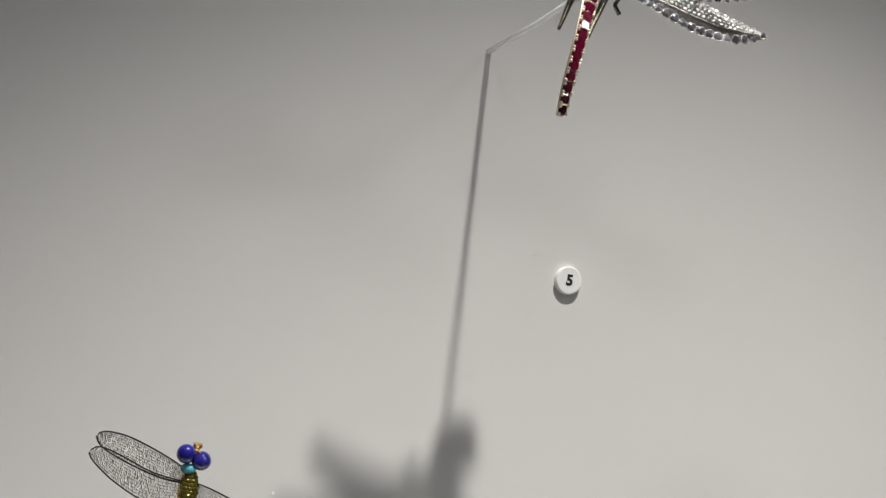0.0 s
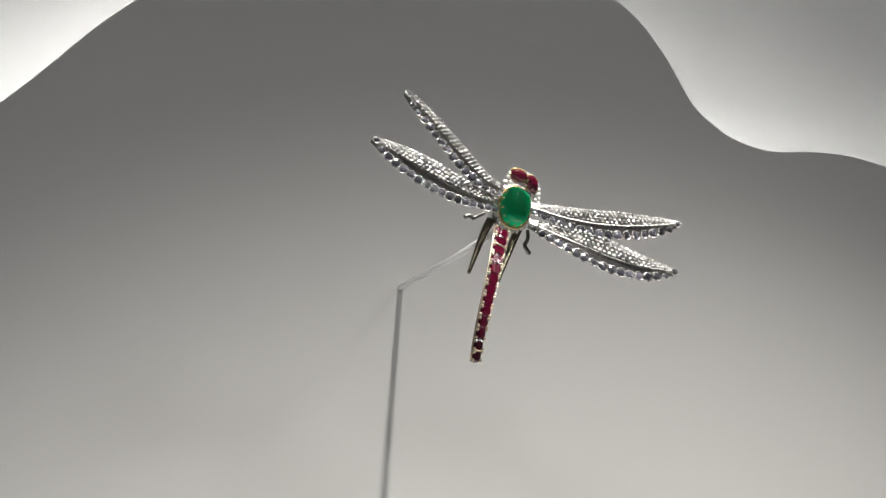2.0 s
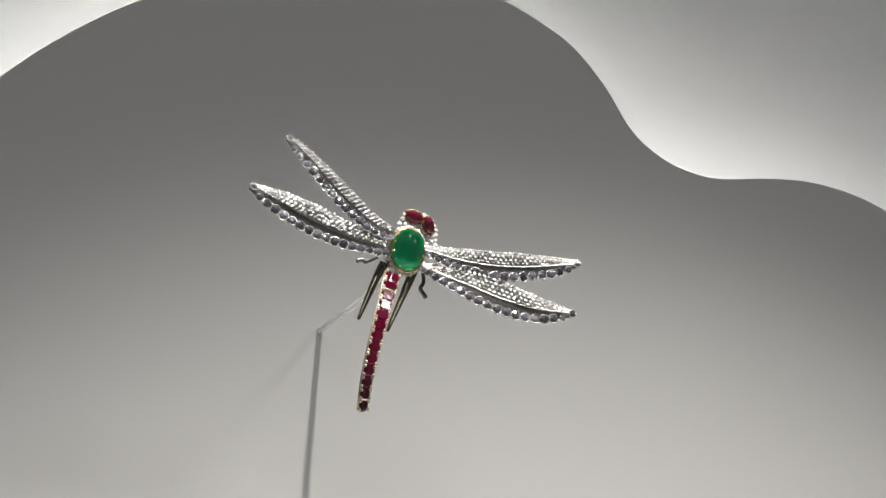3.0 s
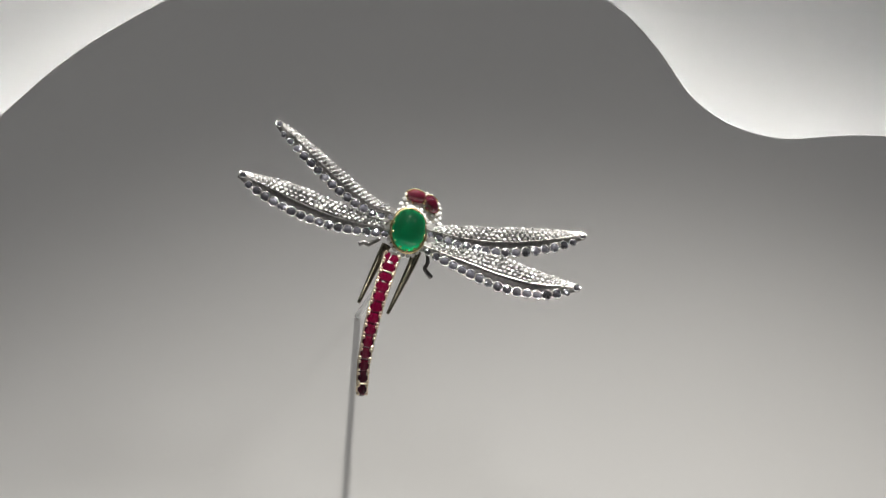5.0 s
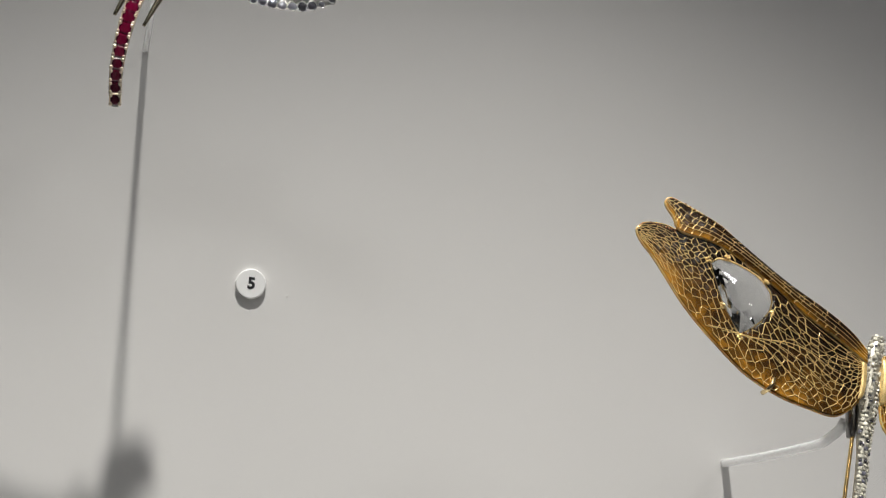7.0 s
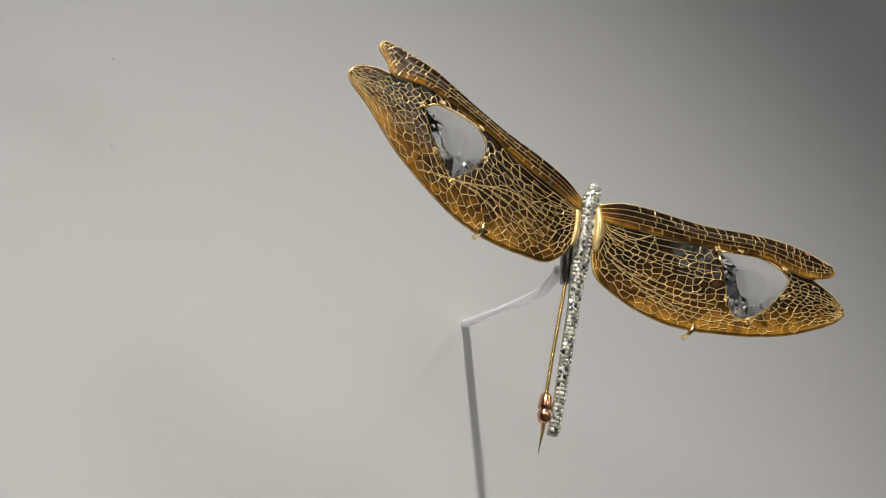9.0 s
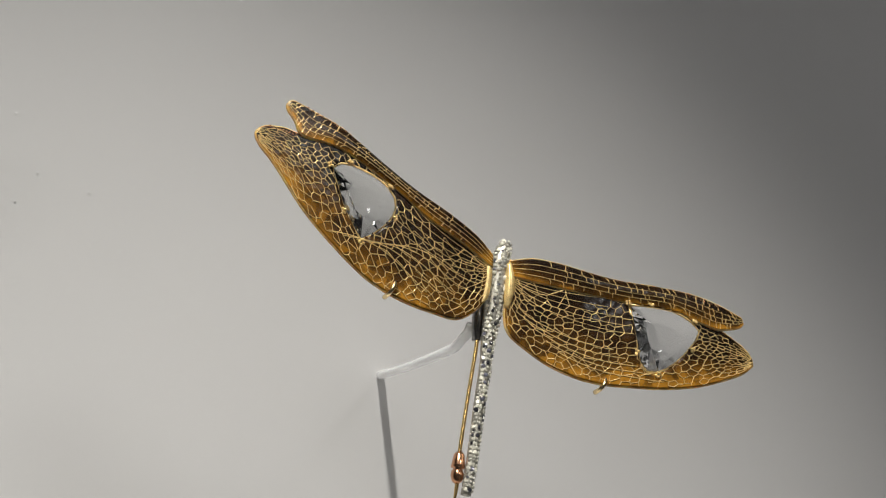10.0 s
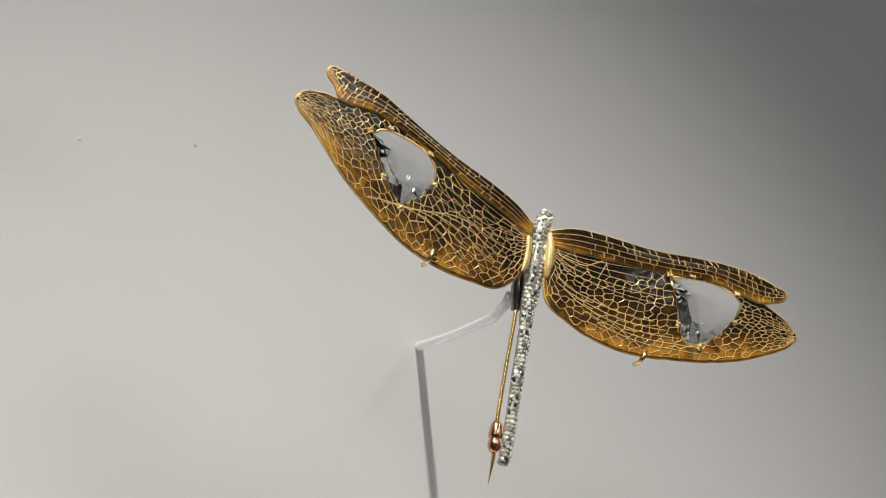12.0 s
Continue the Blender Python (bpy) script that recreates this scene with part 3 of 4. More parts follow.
    # long prongs and bent legs
    for pts, r0, r1, mat in (([(-2.6, 2.5, -6.5), (-4.6, 3.0, -12), (-9.2, 0.3, -25.6)], 1.5, 0.55, BRONZE), ([(6.6, 1.5, -7.5), (5.0, 1.6, -13), (-0.6, -2.2, -28.2)], 1.5, 0.5, BRONZE),
                             ([(-4.6, 3.6, -4.6), (-6.8, 4.2, -6.0), (-8.0, 4.4, -6.8), (-9.2, 4.5, -6.2), (-10.8, 4.6, -7.0)], 0.6, 0.75, DARK_SILVER),
                             ([(9.6, 0.9, -7.6), (10.2, 1.4, -10.4), (9.6, 2.0, -12.2), (10.6, 2.4, -13.4), (12.0, 2.8, -14.6)], 0.55, 0.75, DARK_SILVER)):
        line = smooth_line(pts, 16)
        bm = bmesh.new()
        tube(bm, [p * MM for p in line], [(r0 + (r1 - r0) * i / 16) * MM for i in range(17)], 10)
        part("leg", bm, mat, b, smooth=True)
    return b


ruby_brooch()


# ---- the horn dragonfly ----
def inside(p, poly):
    x, y = p
    hit = False
    for (x0, y0), (x1, y1) in zip(poly, poly[1:] + poly[:1]):
        if (y0 > y) != (y1 > y) and x < (x1 - x0) * (y - y0) / (y1 - y0) + x0:
            hit = not hit
    return hit


GEM_WEST = [(-59.4, 16.5), (-55.2, 18.4), (-47.2, 16.1), (-41.5, 12.7), (-38.7, 8.0), (-39.8, 3.2), (-43.7, -1.0), (-50.3, -5.1), (-53.1, -1.3), (-56.3, 5.5)]
GEM_EAST = [(40.5, -17.9), (46.4, -17.8), (56.4, -19.0), (64.3, -24.0), (63.0, -28.0), (58.8, -32.6), (52.9, -37.3), (47.2, -39.5), (42.8, -38.1), (41.7, -30.6)]


def depth(x):
    """How far the wings reach forward of the body, in mm."""
    return -4.5 * min(1, abs(x) / 25) - 0.08 * abs(x) - 0.03 * x


def net(cells, rows, jr, vein):
    """The borders between crooked cells that fan out over a blade, as veins in its own two directions."""
    long, wide = 80.0, 26.0
    sites = []
    for j in range(-1, rows + 2):
        for i in range(-1, cells + 2):
            s = (i + 0.5 * (j % 2) + jr.uniform(-0.33, 0.33)) / cells
            t = (j + jr.uniform(-0.30, 0.30)) / rows
            bend = 0.10 * math.sin(2.6 * s + 1.7 * t) + 0.05 * math.sin(9 * s - 4 * t)
            if t + bend < 0.46 - 1.2 * s and jr.random() < 0.8:
                continue
            sites.append(Vector((s * long + 2.2 * math.sin(5 * t + 3 * s), (t + bend) * wide)))
    verts, _, faces, _, _, _ = geometry.delaunay_2d_cdt(sites, [], [], 0, 1e-5)
    mids, sides = [], {}
    for k, (a, b, c) in enumerate(faces):
        p, q, r = verts[a], verts[b], verts[c]
        d = 2 * (p.x * (q.y - r.y) + q.x * (r.y - p.y) + r.x * (p.y - q.y))
        if abs(d) < 1e-6:
            mids.append((p + q + r) / 3)
        else:
            mids.append(Vector(((p.length_squared * (q.y - r.y) + q.length_squared * (r.y - p.y) + r.length_squared * (p.y - q.y)) / d,
                                (p.length_squared * (r.x - q.x) + q.length_squared * (p.x - r.x) + r.length_squared * (q.x - p.x)) / d)))
        for e in ((a, b), (b, c), (c, a)):
            sides.setdefault(tuple(sorted(e)), []).append(k)
    for pair in sides.values():
        if len(pair) < 2:
            continue
        p, q = mids[pair[0]], mids[pair[1]]
        if (p - q).length > 9 or (p - q).length < 0.15 or jr.random() < 0.05:
            continue
        if any(not (0 <= v.x <= long and 0 <= v.y <= wide) for v in (p, q)):
            continue
        vein([(p.x / long, p.y / wide), ((p.x + q.x) / 2 / long, (p.y + q.y) / 2 / wide), (q.x / long, q.y / wide)], jr.choice((0.08, 0.1, 0.12, 0.16)))


def blade(owner, front, rear, hole, lift, cells, rows, label, sweep=0.0):
    """A blade of carved horn lofted between its two edges, with a gold rim and raised gold veins."""
    n, k = 90, 36
    if hole:
        hole = [(p.x, p.z) for p in smooth_line([(x, 0, z) for x, z in hole + hole[:1]], 60)[:-1]]
    a, b = smooth_line([(x, 0, z) for x, z in front], n), smooth_line([(x, 0, z) for x, z in rear], n)
    def at(s, t, up=0.0):
        i = min(int(s * n), n - 1)
        p = a[i].lerp(a[i + 1], s * n - i).lerp(b[i].lerp(b[i + 1], s * n - i), t)
        p.y = depth(p.x) - lift - 0.9 * math.sin(math.pi * t) * math.sin(math.pi * min(s * 1.1, 1)) - up
        p.z += 0.25 * depth(p.x)
        p.x -= 2.0 * min(1, abs(p.x) / 25)
        return p * MM
    def in_hole(p):
        x = p.x / MM + 2.0 * min(1, abs(p.x / MM) / 25)
        return hole and inside((x, p.z / MM - 0.25 * depth(x)), hole)
    bm = bmesh.new()
    uv = bm.loops.layers.uv.new("UVMap")
    g = [[bm.verts.new(at(i / n, j / k)) for j in range(k + 1)] for i in range(n + 1)]
    if hole:
        # draw the nearest corners of the grid onto the opening's edge
        for row in g:
            for v in row:
                x = v.co.x / MM + 2.0 * min(1, abs(v.co.x / MM) / 25)
                z = v.co.z / MM - 0.25 * depth(x)
                hx, hz = min(hole, key=lambda h: (h[0] - x) ** 2 + (h[1] - z) ** 2)
                if (hx - x) ** 2 + (hz - z) ** 2 < 0.75 ** 2:
                    v.co.x += (hx - x) * MM
                    v.co.z += (hz - z) * MM
    st = {g[i][j]: (i / n, j / k) for i in range(n + 1) for j in range(k + 1)}
    for i in range(n):
        for j in range(k):
            if in_hole(at((i + 0.5) / n, (j + 0.5) / k)):
                continue
            f = bm.faces.new((g[i][j], g[i + 1][j], g[i + 1][j + 1], g[i][j + 1]))
            for lp in f.loops:
                lp[uv].uv = st[lp.vert]
    bmesh.ops.remove_doubles(bm, verts=bm.verts, dist=1e-6)
    loose = [v for v in bm.verts if not v.link_faces]
    bmesh.ops.delete(bm, geom=loose, context="VERTS")
    w = part("wing_blade", bm, HORN, owner, label, True)
    sol = w.modifiers.new("thickness", "SOLIDIFY")
    sol.thickness, sol.offset = 1.1 * MM, 0
    # veins: crossbars between long lines on the narrow blade, a net of crooked cells on the broad one
    bm = bmesh.new()
    jr = random.Random(cells * 7 + rows)
    def vein(pts, r):
        q = [at(min(max(s, 0), 1), min(max(t, 0.01), 0.99), 0.6) for s, t in pts]
        for p0, p1 in zip(q, q[1:]):
            if (p1 - p0).length > 1e-5 and not in_hole(p0) and not in_hole(p1):
                tube(bm, [p0, p1], r * MM, 4, False)
    def strand(s0, t0, s1, t1, bow, r, k=14):
        vein([(s0 + (s1 - s0) * i / k, t0 + (t1 - t0) * i / k + bow * math.sin(math.pi * i / k)) for i in range(k + 1)], r)
    if rows < 6:
        lanes = (0.0, 0.24, 0.5, 0.76, 1.0)
        for t in lanes[1:-1]:
            strand(0, t, 1, t + jr.uniform(-0.06, 0.06), 0.04, 0.085, 40)
        for lo, hi in zip(lanes, lanes[1:]):
            s = jr.uniform(0.1, 0.3)
            while s < 0.98:
                lean = jr.uniform(-0.006, 0.012)
                vein([(s, lo), (s + lean, (lo + hi) / 2), (s + lean, hi)], jr.choice((0.09, 0.12, 0.17)))
                s += jr.uniform(0.022, 0.075) * (1.15 - 0.5 * s)
    else:
        net(cells, rows, jr, vein)
        for k in range(5):
            strand(0.02, 0.12 + 0.07 * k, 0.34 + 0.05 * k, 0.02 + 0.09 * k, 0.0, 0.10)
        for k in range(5):
            strand(0.1 + 0.05 * k, 0.62 + 0.05 * k, 0.46 + 0.05 * k, 0.60 + 0.08 * k, -0.2 * sweep, 0.14, 18)
    part("vein_net", bm, VEIN_GOLD, w, "fine raised gold veins", True)
    bm = bmesh.new()
    rim = [at(0, 1 - i / 8) for i in range(8)] + [at(i / n, 0) for i in range(n)] + [at(1, i / 4) for i in range(4)] + [at(1 - i / n, 1) for i in range(n + 1)]
    clean = [rim[0]]
    for p in rim[1:]:
        if (p - clean[-1]).length > 0.2 * MM:
            clean.append(p)
    tube(bm, clean, 0.5 * MM, 8)
    part("rim", bm, AMBER_RIM, w, "thin gold rim", True)
    return w


def shaped_diamond(owner, outline, label):
    """A large flat rose-cut stone of free outline, with gold prongs round it."""
    pts = smooth_line([(x, 0, z) for x, z in outline + outline[:1]], 20)[:-1]
    pts = [Vector((p.x - 2.0, depth(p.x) - 0.9, p.z + 0.25 * depth(p.x))) for p in pts]
    c = sum(pts, Vector()) / len(pts)
    bm = bmesh.new()
    rows = []
    for f, y, turn in ((0.36, -2.6, 0.5), (0.72, -1.7, 0.0), (1.0, -0.1, 0.0), (0.99, 0.4, 0.0), (0.45, 2.0, 0.5)):
        ring_pts = pts if f > 0.9 else pts[::2]
        if turn:
            ring_pts = [(p + q) / 2 for p, q in zip(ring_pts, ring_pts[1:] + ring_pts[:1])]
        rows.append([bm.verts.new((c.lerp(p, f) + Vector((0, y, 0))) * MM) for p in ring_pts])
    bm.faces.new(rows[0])
    def join(u, v):
        if len(u) == len(v):
            for i in range(len(u)):
                j = (i + 1) % len(u)
                if len(u) == 10:
                    bm.faces.new((u[i], v[i], v[j]))
                    bm.faces.new((u[i], v[j], u[j]))
                else:
                    bm.faces.new((u[i], v[i], v[j], u[j]))
        else:
            s, b = (u, v) if len(u) < len(v) else (v, u)
            for i in range(10):
                j = (i + 1) % 10
                bm.faces.new((s[i], b[2 * i], b[2 * i + 1]))
                bm.faces.new((s[i], b[2 * i + 1], s[j]))
                bm.faces.new((s[j], b[2 * i + 1], b[(2 * i + 2) % 20]))
    for u, v in zip(rows, rows[1:]):
        join(u, v)
    bm.faces.new(rows[-1])
    st = part("large_diamond", bm, BIG_DIAMOND, owner, label)
    bm = bmesh.new()
    tube(bm, [(p + Vector((0, 0.5, 0))) * MM for p in pts + pts[:1]], 0.62 * MM, 6)
    part("bezel", bm, VEIN_GOLD, st, "thin gold bezel", True)
    for i in (0, 2, 6, 9, 13, 16):
        bm = bmesh.new()
        ball(bm, (c.lerp(pts[i], 1.03) + Vector((0, -0.7, 0))) * MM, 0.62 * MM, (1, 1, 0.8), 8, 6)
        ball(bm, (c.lerp(pts[i], 1.12) + Vector((0, -0.2, 0))) * MM, 0.5 * MM, u=8, v=6)
        along = (pts[(i + 1) % 20] - pts[i - 1]).normalized()
        for k in (-1, 1):
            ball(bm, (c.lerp(pts[i], 1.08) + along * 0.7 * k + Vector((0, -0.4, 0))) * MM, 0.45 * MM, u=8, v=6)
        part("prong", bm, VEIN_GOLD, st, "small gold prong", True)


def horn_brooch():
    b = new("dragonfly_brooch")
    b.matrix_basis = pose(0.2455, -0.1005, 1.4715, -14.04)
    tagged(b, "dragonfly brooch of brown horn with gold veins and diamonds", "brooch", group="dragonfly brooches")
    mid = [(-6, -9), (-15, -3), (-27, 4), (-40, 13.6), (-52, 21), (-60, 24), (-68.6, 25.4)]
    blade(b, [(-5.7, -5.2), (-11.1, 0.3), (-19, 5.5), (-30.8, 11.9), (-41.3, 18.8), (-49.9, 25), (-56.5, 29.6), (-63.9, 32.7), (-70.6, 35.5), (-72.6, 35.4)], mid + [(-70.8, 29.5), (-73.0, 32.6), (-73.4, 34.2)], GEM_WEST, 0.7, 26, 3, "dark horn fore wing, carved and polished")
    blade(b, mid + [(-74, 26.9), (-79.4, 26.8), (-82.0, 25.6), (-82.9, 24.2)], [(-6.6, -12), (-9.2, -20), (-18.3, -26.4), (-28, -25.1), (-37.5, -22.4), (-45.9, -18.4), (-52.3, -13.8), (-62.3, -4.3), (-68.6, 2.9), (-73.1, 9.4), (-77.6, 16), (-81.2, 20.2), (-82.7, 22.8)], GEM_WEST, 0.0, 27, 16, "amber brown horn hind wing, carved and polished", 1.0)
    mid = [(0.5, -11), (12, -13), (25, -15.0), (40, -16.8), (55, -18), (66, -22), (71.9, -23.6)]
    blade(b, [(0.9, -6.4), (8.8, -5.3), (17.5, -6.4), (28.1, -8.8), (37.9, -10.4), (50.6, -11.3), (62.6, -12.8), (71.8, -15.4), (80.5, -19.4)], mid + [(79.0, -22.6), (81.0, -21.2)], GEM_EAST, 0.7, 26, 3, "dark horn fore wing, carved and polished")
    blade(b, mid + [(77.2, -26.8), (81.6, -30.3), (83.2, -32.9)], [(-0.2, -14.5), (-2, -24), (-0.6, -30), (6.2, -35.6), (12.8, -39.6), (21.3, -42.7), (29.9, -44.1), (38.7, -44.3), (49.5, -44.3), (61.5, -43), (71, -40.6), (78.8, -37.9), (83.3, -34.9)], GEM_EAST, 0.0, 33, 12, "amber brown horn hind wing, carved and polished")
    shaped_diamond(b, GEM_WEST, "large clear pear-shaped diamond in the horn wing")
    shaped_diamond(b, GEM_EAST, "large clear shield-shaped diamond in the horn wing")
    for pts in ([(-6.6, -0.6, -3.5), (-7.4, -1.0, -9), (-8.2, -1.0, -14), (-9.6, -1.6, -19), (-12.4, -2.2, -22.2)], [(0.6, -0.8, -7), (0.2, -0.8, -14), (-1.4, -0.8, -22)]):
        bm = bmesh.new()
        tube(bm, [p * MM for p in smooth_line(pts, 14)], [(0.8 + 1.0 * math.sin(math.pi * k / 14)) * MM for k in range(15)], 8)
        part("root_plate", bm, VEIN_GOLD, b, "pale gold mount at the wing's root", True)
    # the body: a tapering bar closely set with diamonds
    spine = smooth_line([(1.2, 2.2, 0.3), (-1.0, 2.4, -5.3), (-2.2, 2.6, -12.3), (-4.8, 2.6, -22.7), (-6.7, 2.4, -30.9), (-8.7, 2.0, -40.9), (-11.6, 1.8, -53.9), (-13.5, 1.6, -63.4), (-16.0, 1.4, -74.1), (-17.4, 1.2, -79.6)], 40)
    def girth(i):
        f = i / 40
        return 1.85 + 1.5 * min(1, f / 0.08) * (1 - min(1, max(0, (f - 0.22) / 0.25))) + 0.35 * (1 - f)
    bm = bmesh.new()
    tube(bm, [p * MM for p in spine], [(girth(i) - 0.25) * MM for i in range(41)], 10)
    body = part("body", bm, WARM_SILVER, b, "slim body closely set with small diamonds", True)
    grains = bmesh.new()
    for i in range(64):
        f = i / 64 * 40
        p = spine[int(f)].lerp(spine[int(f) + 1], f - int(f))
        d = (spine[int(f) + 1] - spine[int(f)]).normalized()
        side = d.cross(VIEW).normalized()
        g = girth(f)
        many = 4 if g > 2.5 else 3
        for k in range(many):
            a = (k - (many - 1) / 2) * (0.62 if many == 4 else 0.75) + rnd.uniform(-0.15, 0.15)
            nrm = side * math.sin(a) + VIEW * math.cos(a)
            stone(WARM_STONE if rnd.random() < 0.86 else DEEP_STONE, facing((p + nrm * g) * MM, nrm + Vector((rnd.uniform(-0.5, 0.5), 0, rnd.uniform(-0.5, 0.5))), rnd.uniform(0.45, 0.8) * MM, i + k), body)
        for k in range(3):
            a = rnd.uniform(-1.4, 1.4)
            nrm = side * math.sin(a) + VIEW * math.cos(a)
            bmesh.ops.create_icosphere(grains, subdivisions=1, radius=0.26 * MM, matrix=Matrix.Translation((p + nrm * (g + 0.1) + d * rnd.uniform(-1, 1)) * MM))
    part("pave_setting", grains, HEAD_METAL, body)
    # the pin with its catch
    bm = bmesh.new()
    line = smooth_line([(-9.4, 4.0, -27), (-9.9, 4.0, -32.5), (-13.8, 4.2, -50), (-17.6, 4.0, -67.4), (-18.7, 3.8, -75.4), (-21.1, 3.6, -85.2)], 30)
    tube(bm, [p * MM for p in line], [(0.62 if i < 26 else 0.62 * (30.4 - i) / 4.6) * MM for i in range(31)], 8)
    pin = part("pin", bm, GOLD, b, "straight gold brooch pin", True)
    bm = bmesh.new()
    line = [(x + 1.9, y, z) for x, y, z in ((-19.3, 3.9, -66.4), (-19.5, 3.9, -67.4), (-20.0, 3.9, -70.4), (-20.15, 3.9, -71.3), (-20.2, 3.9, -71.6), (-20.35, 3.9, -72.2), (-20.5, 3.8, -73.6), (-20.8, 3.8, -75.2), (-20.9, 3.8, -75.9))]
    tube(bm, [Vector(p) * MM for p in line], [r * MM for r in (0.9, 1.7, 2.1, 2.2, 1.2, 1.8, 2.1, 1.6, 0.8)], 14)
    part("catch", bm, ROSE_GOLD, pin, "rose gold safety catch", True)
    bm = bmesh.new()
    tube(bm, [Vector(p) * MM for p in ((-7.6, 5.0, -18), (-8.6, 5.0, -24), (-9.8, 4.6, -31.5))], [1.5 * MM, 1.9 * MM, 1.4 * MM], 10)
    part("hinge", bm, DARK_SILVER, pin, "dark hinge block", True)
    # small bead rows on the wing's edges near the tips
    for x0, z0, x1, z1 in ((-67, 34.2, -55, 28.4), (-79, 26.6, -71, 25.0), (62, -13.4, 72, -16.2)):
        bm = bmesh.new()
        for k in range(9):
            x, z = x0 + (x1 - x0) * k / 8, z0 + (z1 - z0) * k / 8
            ball(bm, Vector((x - 2.0, depth(x) - 1.6, z + 0.25 * depth(x))) * MM, 0.34 * MM, u=8, v=6)
        part("bead_row", bm, ROSE_GOLD, b, "row of tiny rose gold beads", True)
    # the claws that hold the wings from below
    for x, z in ((-43.2, -21.6), (26.6, -46.8)):
        bm = bmesh.new()
        line = smooth_line([(x + 1.6, depth(x) - 0.9, z + 2.6), (x + 0.3, depth(x) - 1.8, z + 0.6), (x - 0.6, depth(x) - 0.8, z - 0.8), (x - 1.0, depth(x) + 2.0, z - 1.4)], 12)
        tube(bm, [p * MM for p in line], 0.75 * MM, 8)
        part("claw", bm, PALE_GOLD, b, "small gold claw", True)
    return b


horn_brooch()


# ---- the blue-eyed dragonfly ----
def gauze_wing(owner, front, rear, label):
    n = 36
    a, b = smooth_line([(x, 0, z) for x, z in front], n), smooth_line([(x, 0, z) for x, z in rear], n)
    def at(s, t, up=0.0):
        i = min(int(s * n), n - 1)
        p = a[i].lerp(a[i + 1], s * n - i).lerp(b[i].lerp(b[i + 1], s * n - i), t)
        p.y = -0.05 * abs(p.x) - up
        return p * MM
    bm = bmesh.new()
    g = [[bm.verts.new(at(i / n, j / 6)) for j in range(7)] for i in range(n + 1)]
    for i in range(n):
        for j in range(6):
            bm.faces.new((g[i][j], g[i + 1][j], g[i + 1][j + 1], g[i][j + 1]))
    w = part("wing", bm, GAUZE, owner, label, True)
    sol = w.modifiers.new("thickness", "SOLIDIFY")
    sol.thickness = 0.12 * MM
    bm = bmesh.new()
    bright = bmesh.new()
    for j in range(10):
        tube(bm, [at(i / n, j / 9, 0.1) for i in range(n + 1)], (0.26 if j in (0, 9) else rnd.uniform(0.08, 0.12)) * MM, 4)
    for j in range(9):
        for i in range(34):
            s = (i + rnd.uniform(0.1, 0.9)) / 34
            line = [at(s, j / 9, 0.1), at(min(max(s + rnd.uniform(-0.02, 0.025), 0), 1), (j + 1) / 9, 0.1)]
            tube(bm, line, rnd.uniform(0.06, 0.11) * MM, 4, False)
            # pale strands beside the dark veins stand in for the wing's glints
            if rnd.random() < 0.85:
                tube(bright, [p + Vector((0.2, -0.05, 0.12)) * MM for p in line], rnd.uniform(0.06, 0.13) * MM, 4, False)
    part("wing_glint", bright, GLINT_STRAND, w, "short pale strands standing in for glints on the wing")
    part("vein_net", bm, BLACKENED, w, "fine dark wire veins")


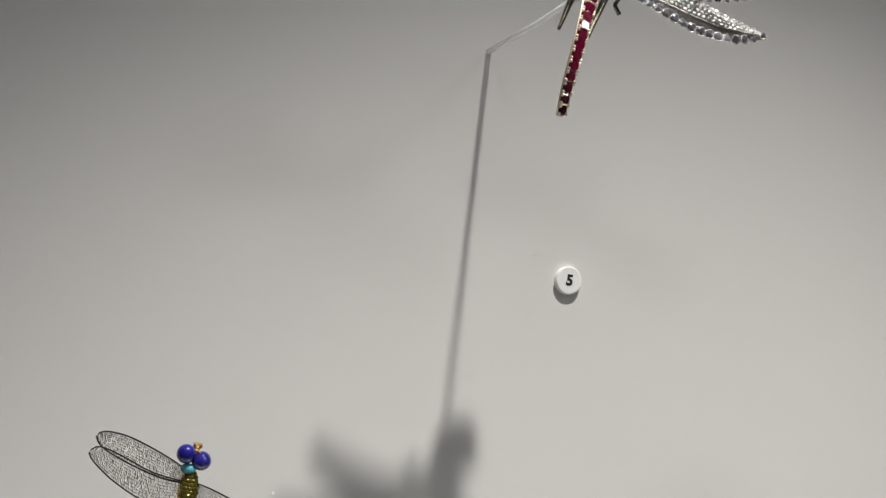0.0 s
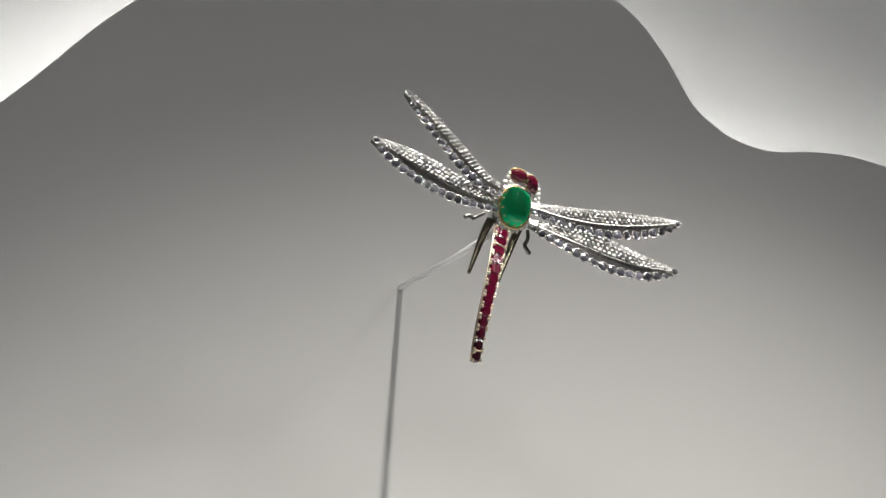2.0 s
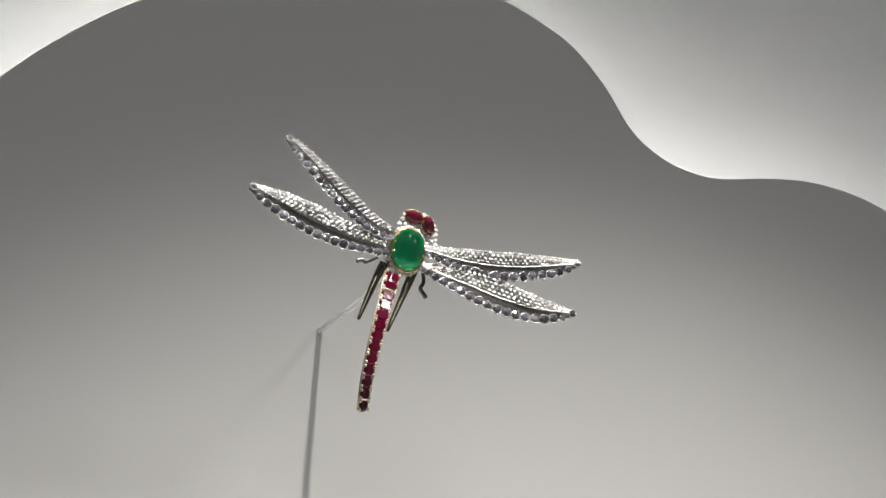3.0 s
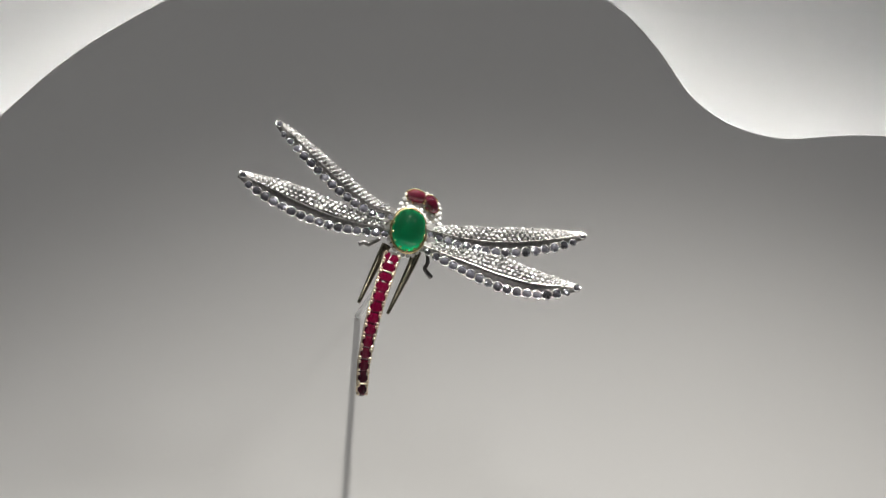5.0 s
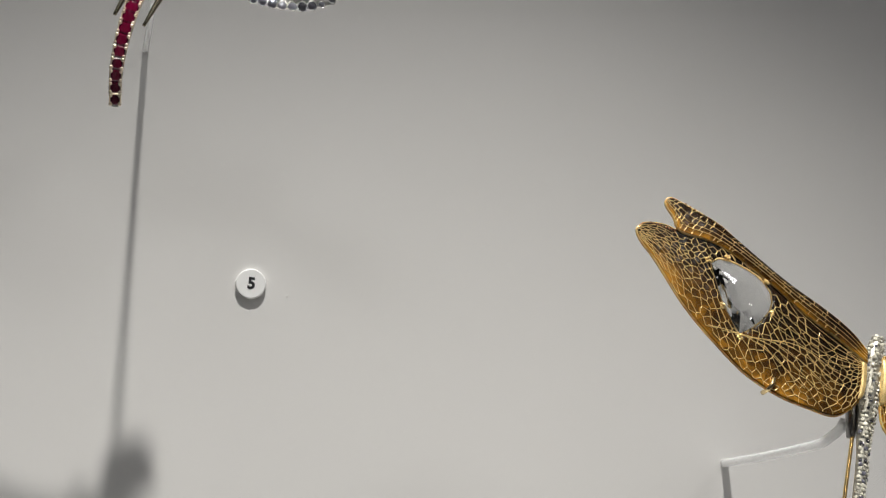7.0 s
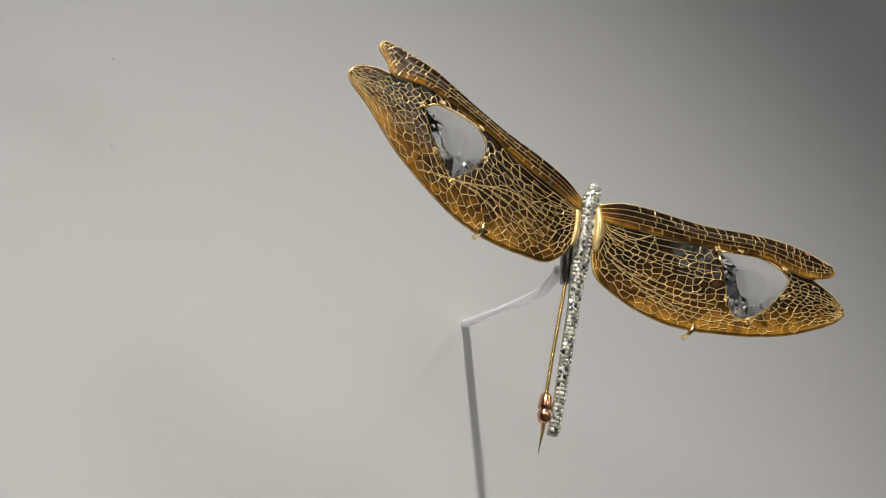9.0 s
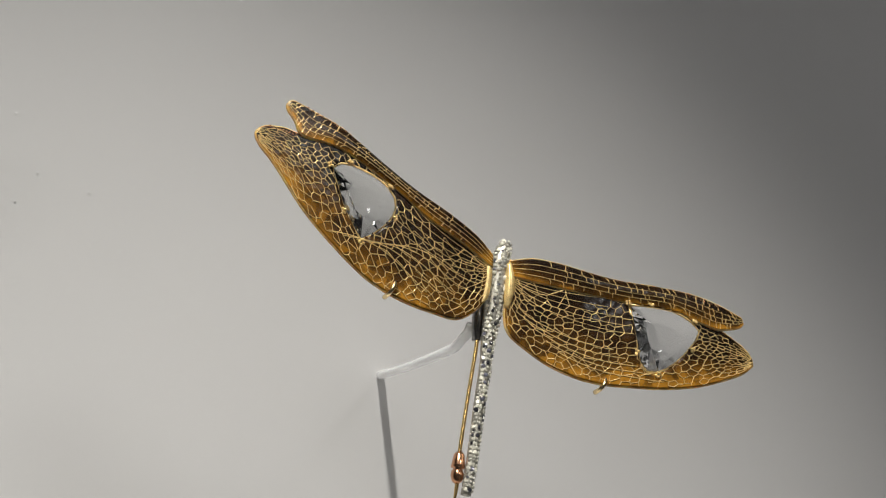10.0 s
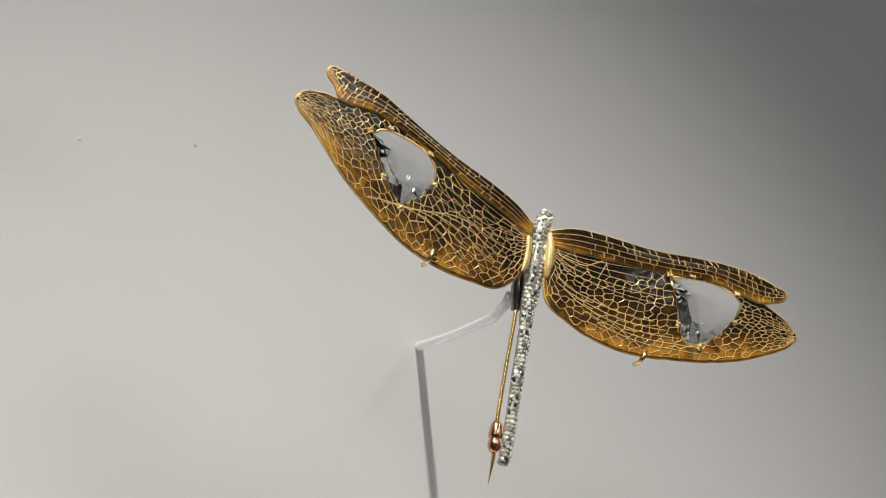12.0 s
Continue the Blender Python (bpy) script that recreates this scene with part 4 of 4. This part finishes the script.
def blue_brooch():
    b = new("dragonfly_brooch")
    b.location = (-0.0872, -0.0900, 1.3930)
    tagged(b, "dragonfly brooch with blue enamel eyes and gauzy wire wings", "brooch", group="dragonfly brooches")
    for sx, dz in ((-1, 0.0), (1, -16.0)):
        gauze_wing(b, [(sx * 1.5, 0.4 + dz * 0.2), (sx * 8, 3.4 + dz * 0.5), (sx * 17, 6.6 + dz * 0.9), (sx * 23, 7.4 + dz), (sx * 25.5, 6.6 + dz)], [(sx * 1.5, -3.4 + dz * 0.2), (sx * 9, -2.4 + dz * 0.6), (sx * 19, 0.8 + dz), (sx * 24.4, 3.6 + dz), (sx * 26.0, 5.8 + dz)], "clear gauzy wing with dark wire veins")
        gauze_wing(b, [(sx * 1.5, -3.0 + dz * 0.2), (sx * 10, -1.6 + dz * 0.6), (sx * 19, 1.8 + dz), (sx * 24.5, 3.2 + dz), (sx * 26.6, 2.2 + dz)], [(sx * 1.5, -9.0 + dz * 0.2), (sx * 10, -9.4 + dz * 0.6), (sx * 19, -5.4 + dz), (sx * 25.4, -0.8 + dz), (sx * 27.0, 1.4 + dz)], "clear gauzy wing with dark wire veins")
    for x, z in ((-2.1, 4.4), (2.2, 3.1)):
        bm = bmesh.new()
        ball(bm, Vector((x, -1.5, z)) * MM, 2.65 * MM, (1, 1, 1), 20, 14)
        part("eye", bm, ENAMEL_BLUE, b, "glossy blue enamel eye", True)
    bm = bmesh.new()
    for p in ((0.6, -1.2, 6.2), (0.2, -2.4, 5.4), (1.3, -2.0, 4.9), (0.2, -0.6, 6.9), (1.2, -0.9, 6.9)):
        ball(bm, Vector(p) * MM, 0.85 * MM, u=8, v=6)
    part("forehead", bm, GOLD, b, "small gold beads between the eyes", True)
    bm = bmesh.new()
    ball(bm, Vector((-0.8, -1.0, 0.6)) * MM, 2.0 * MM, (1.1, 1, 0.7))
    part("collar", bm, ENAMEL_TURQUOISE, b, "turquoise enamel collar", True)
    bm = bmesh.new()
    bmesh.ops.create_uvsphere(bm, u_segments=16, v_segments=12, radius=1, matrix=Matrix.Translation(Vector((0.2, 0, -5.5)) * MM) @ Matrix.Diagonal((2.7 * MM, 2.6 * MM, 6.2 * MM, 1)))
    th = part("thorax", bm, GOLD, b, "thorax set with olive green stones", True)
    OLIVE = brilliant("olive_stone", OLIVE_STONES)
    for j in range(11):
        for i in range(5):
            u, z = (i - 2 + 0.5 * (j % 2)) * 0.45, (j - 5) / 6.0
            k = math.sqrt(max(0, 1 - z * z))
            nrm = Vector((math.sin(u) * k, -math.cos(u) * k, z * 0.5))
            stone(OLIVE, facing(Vector((0.2 + 2.7 * k * math.sin(u), -2.6 * k * math.cos(u), -5.5 + 6.2 * z)) * MM, nrm, 0.6 * MM, i + j), th, "olive_stone")
    bm = bmesh.new()
    line = smooth_line([(0.2, 0, -11), (0.6, -0.6, -22), (1.4, 0, -36), (2.6, 0.6, -48)], 20)
    tube(bm, [p * MM for p in line], [(1.9 - 0.03 * i) * MM for i in range(21)], 12)
    part("abdomen", bm, ENAMEL_BLUE, b, "slim blue enamel abdomen", True)
    return b


blue_brooch()
mount([(-0.0862, 0.002, 1.3540), (-0.0858, -0.0880, 1.3540)], 0.0011, "thin white mounting rod holding the blue-eyed brooch")
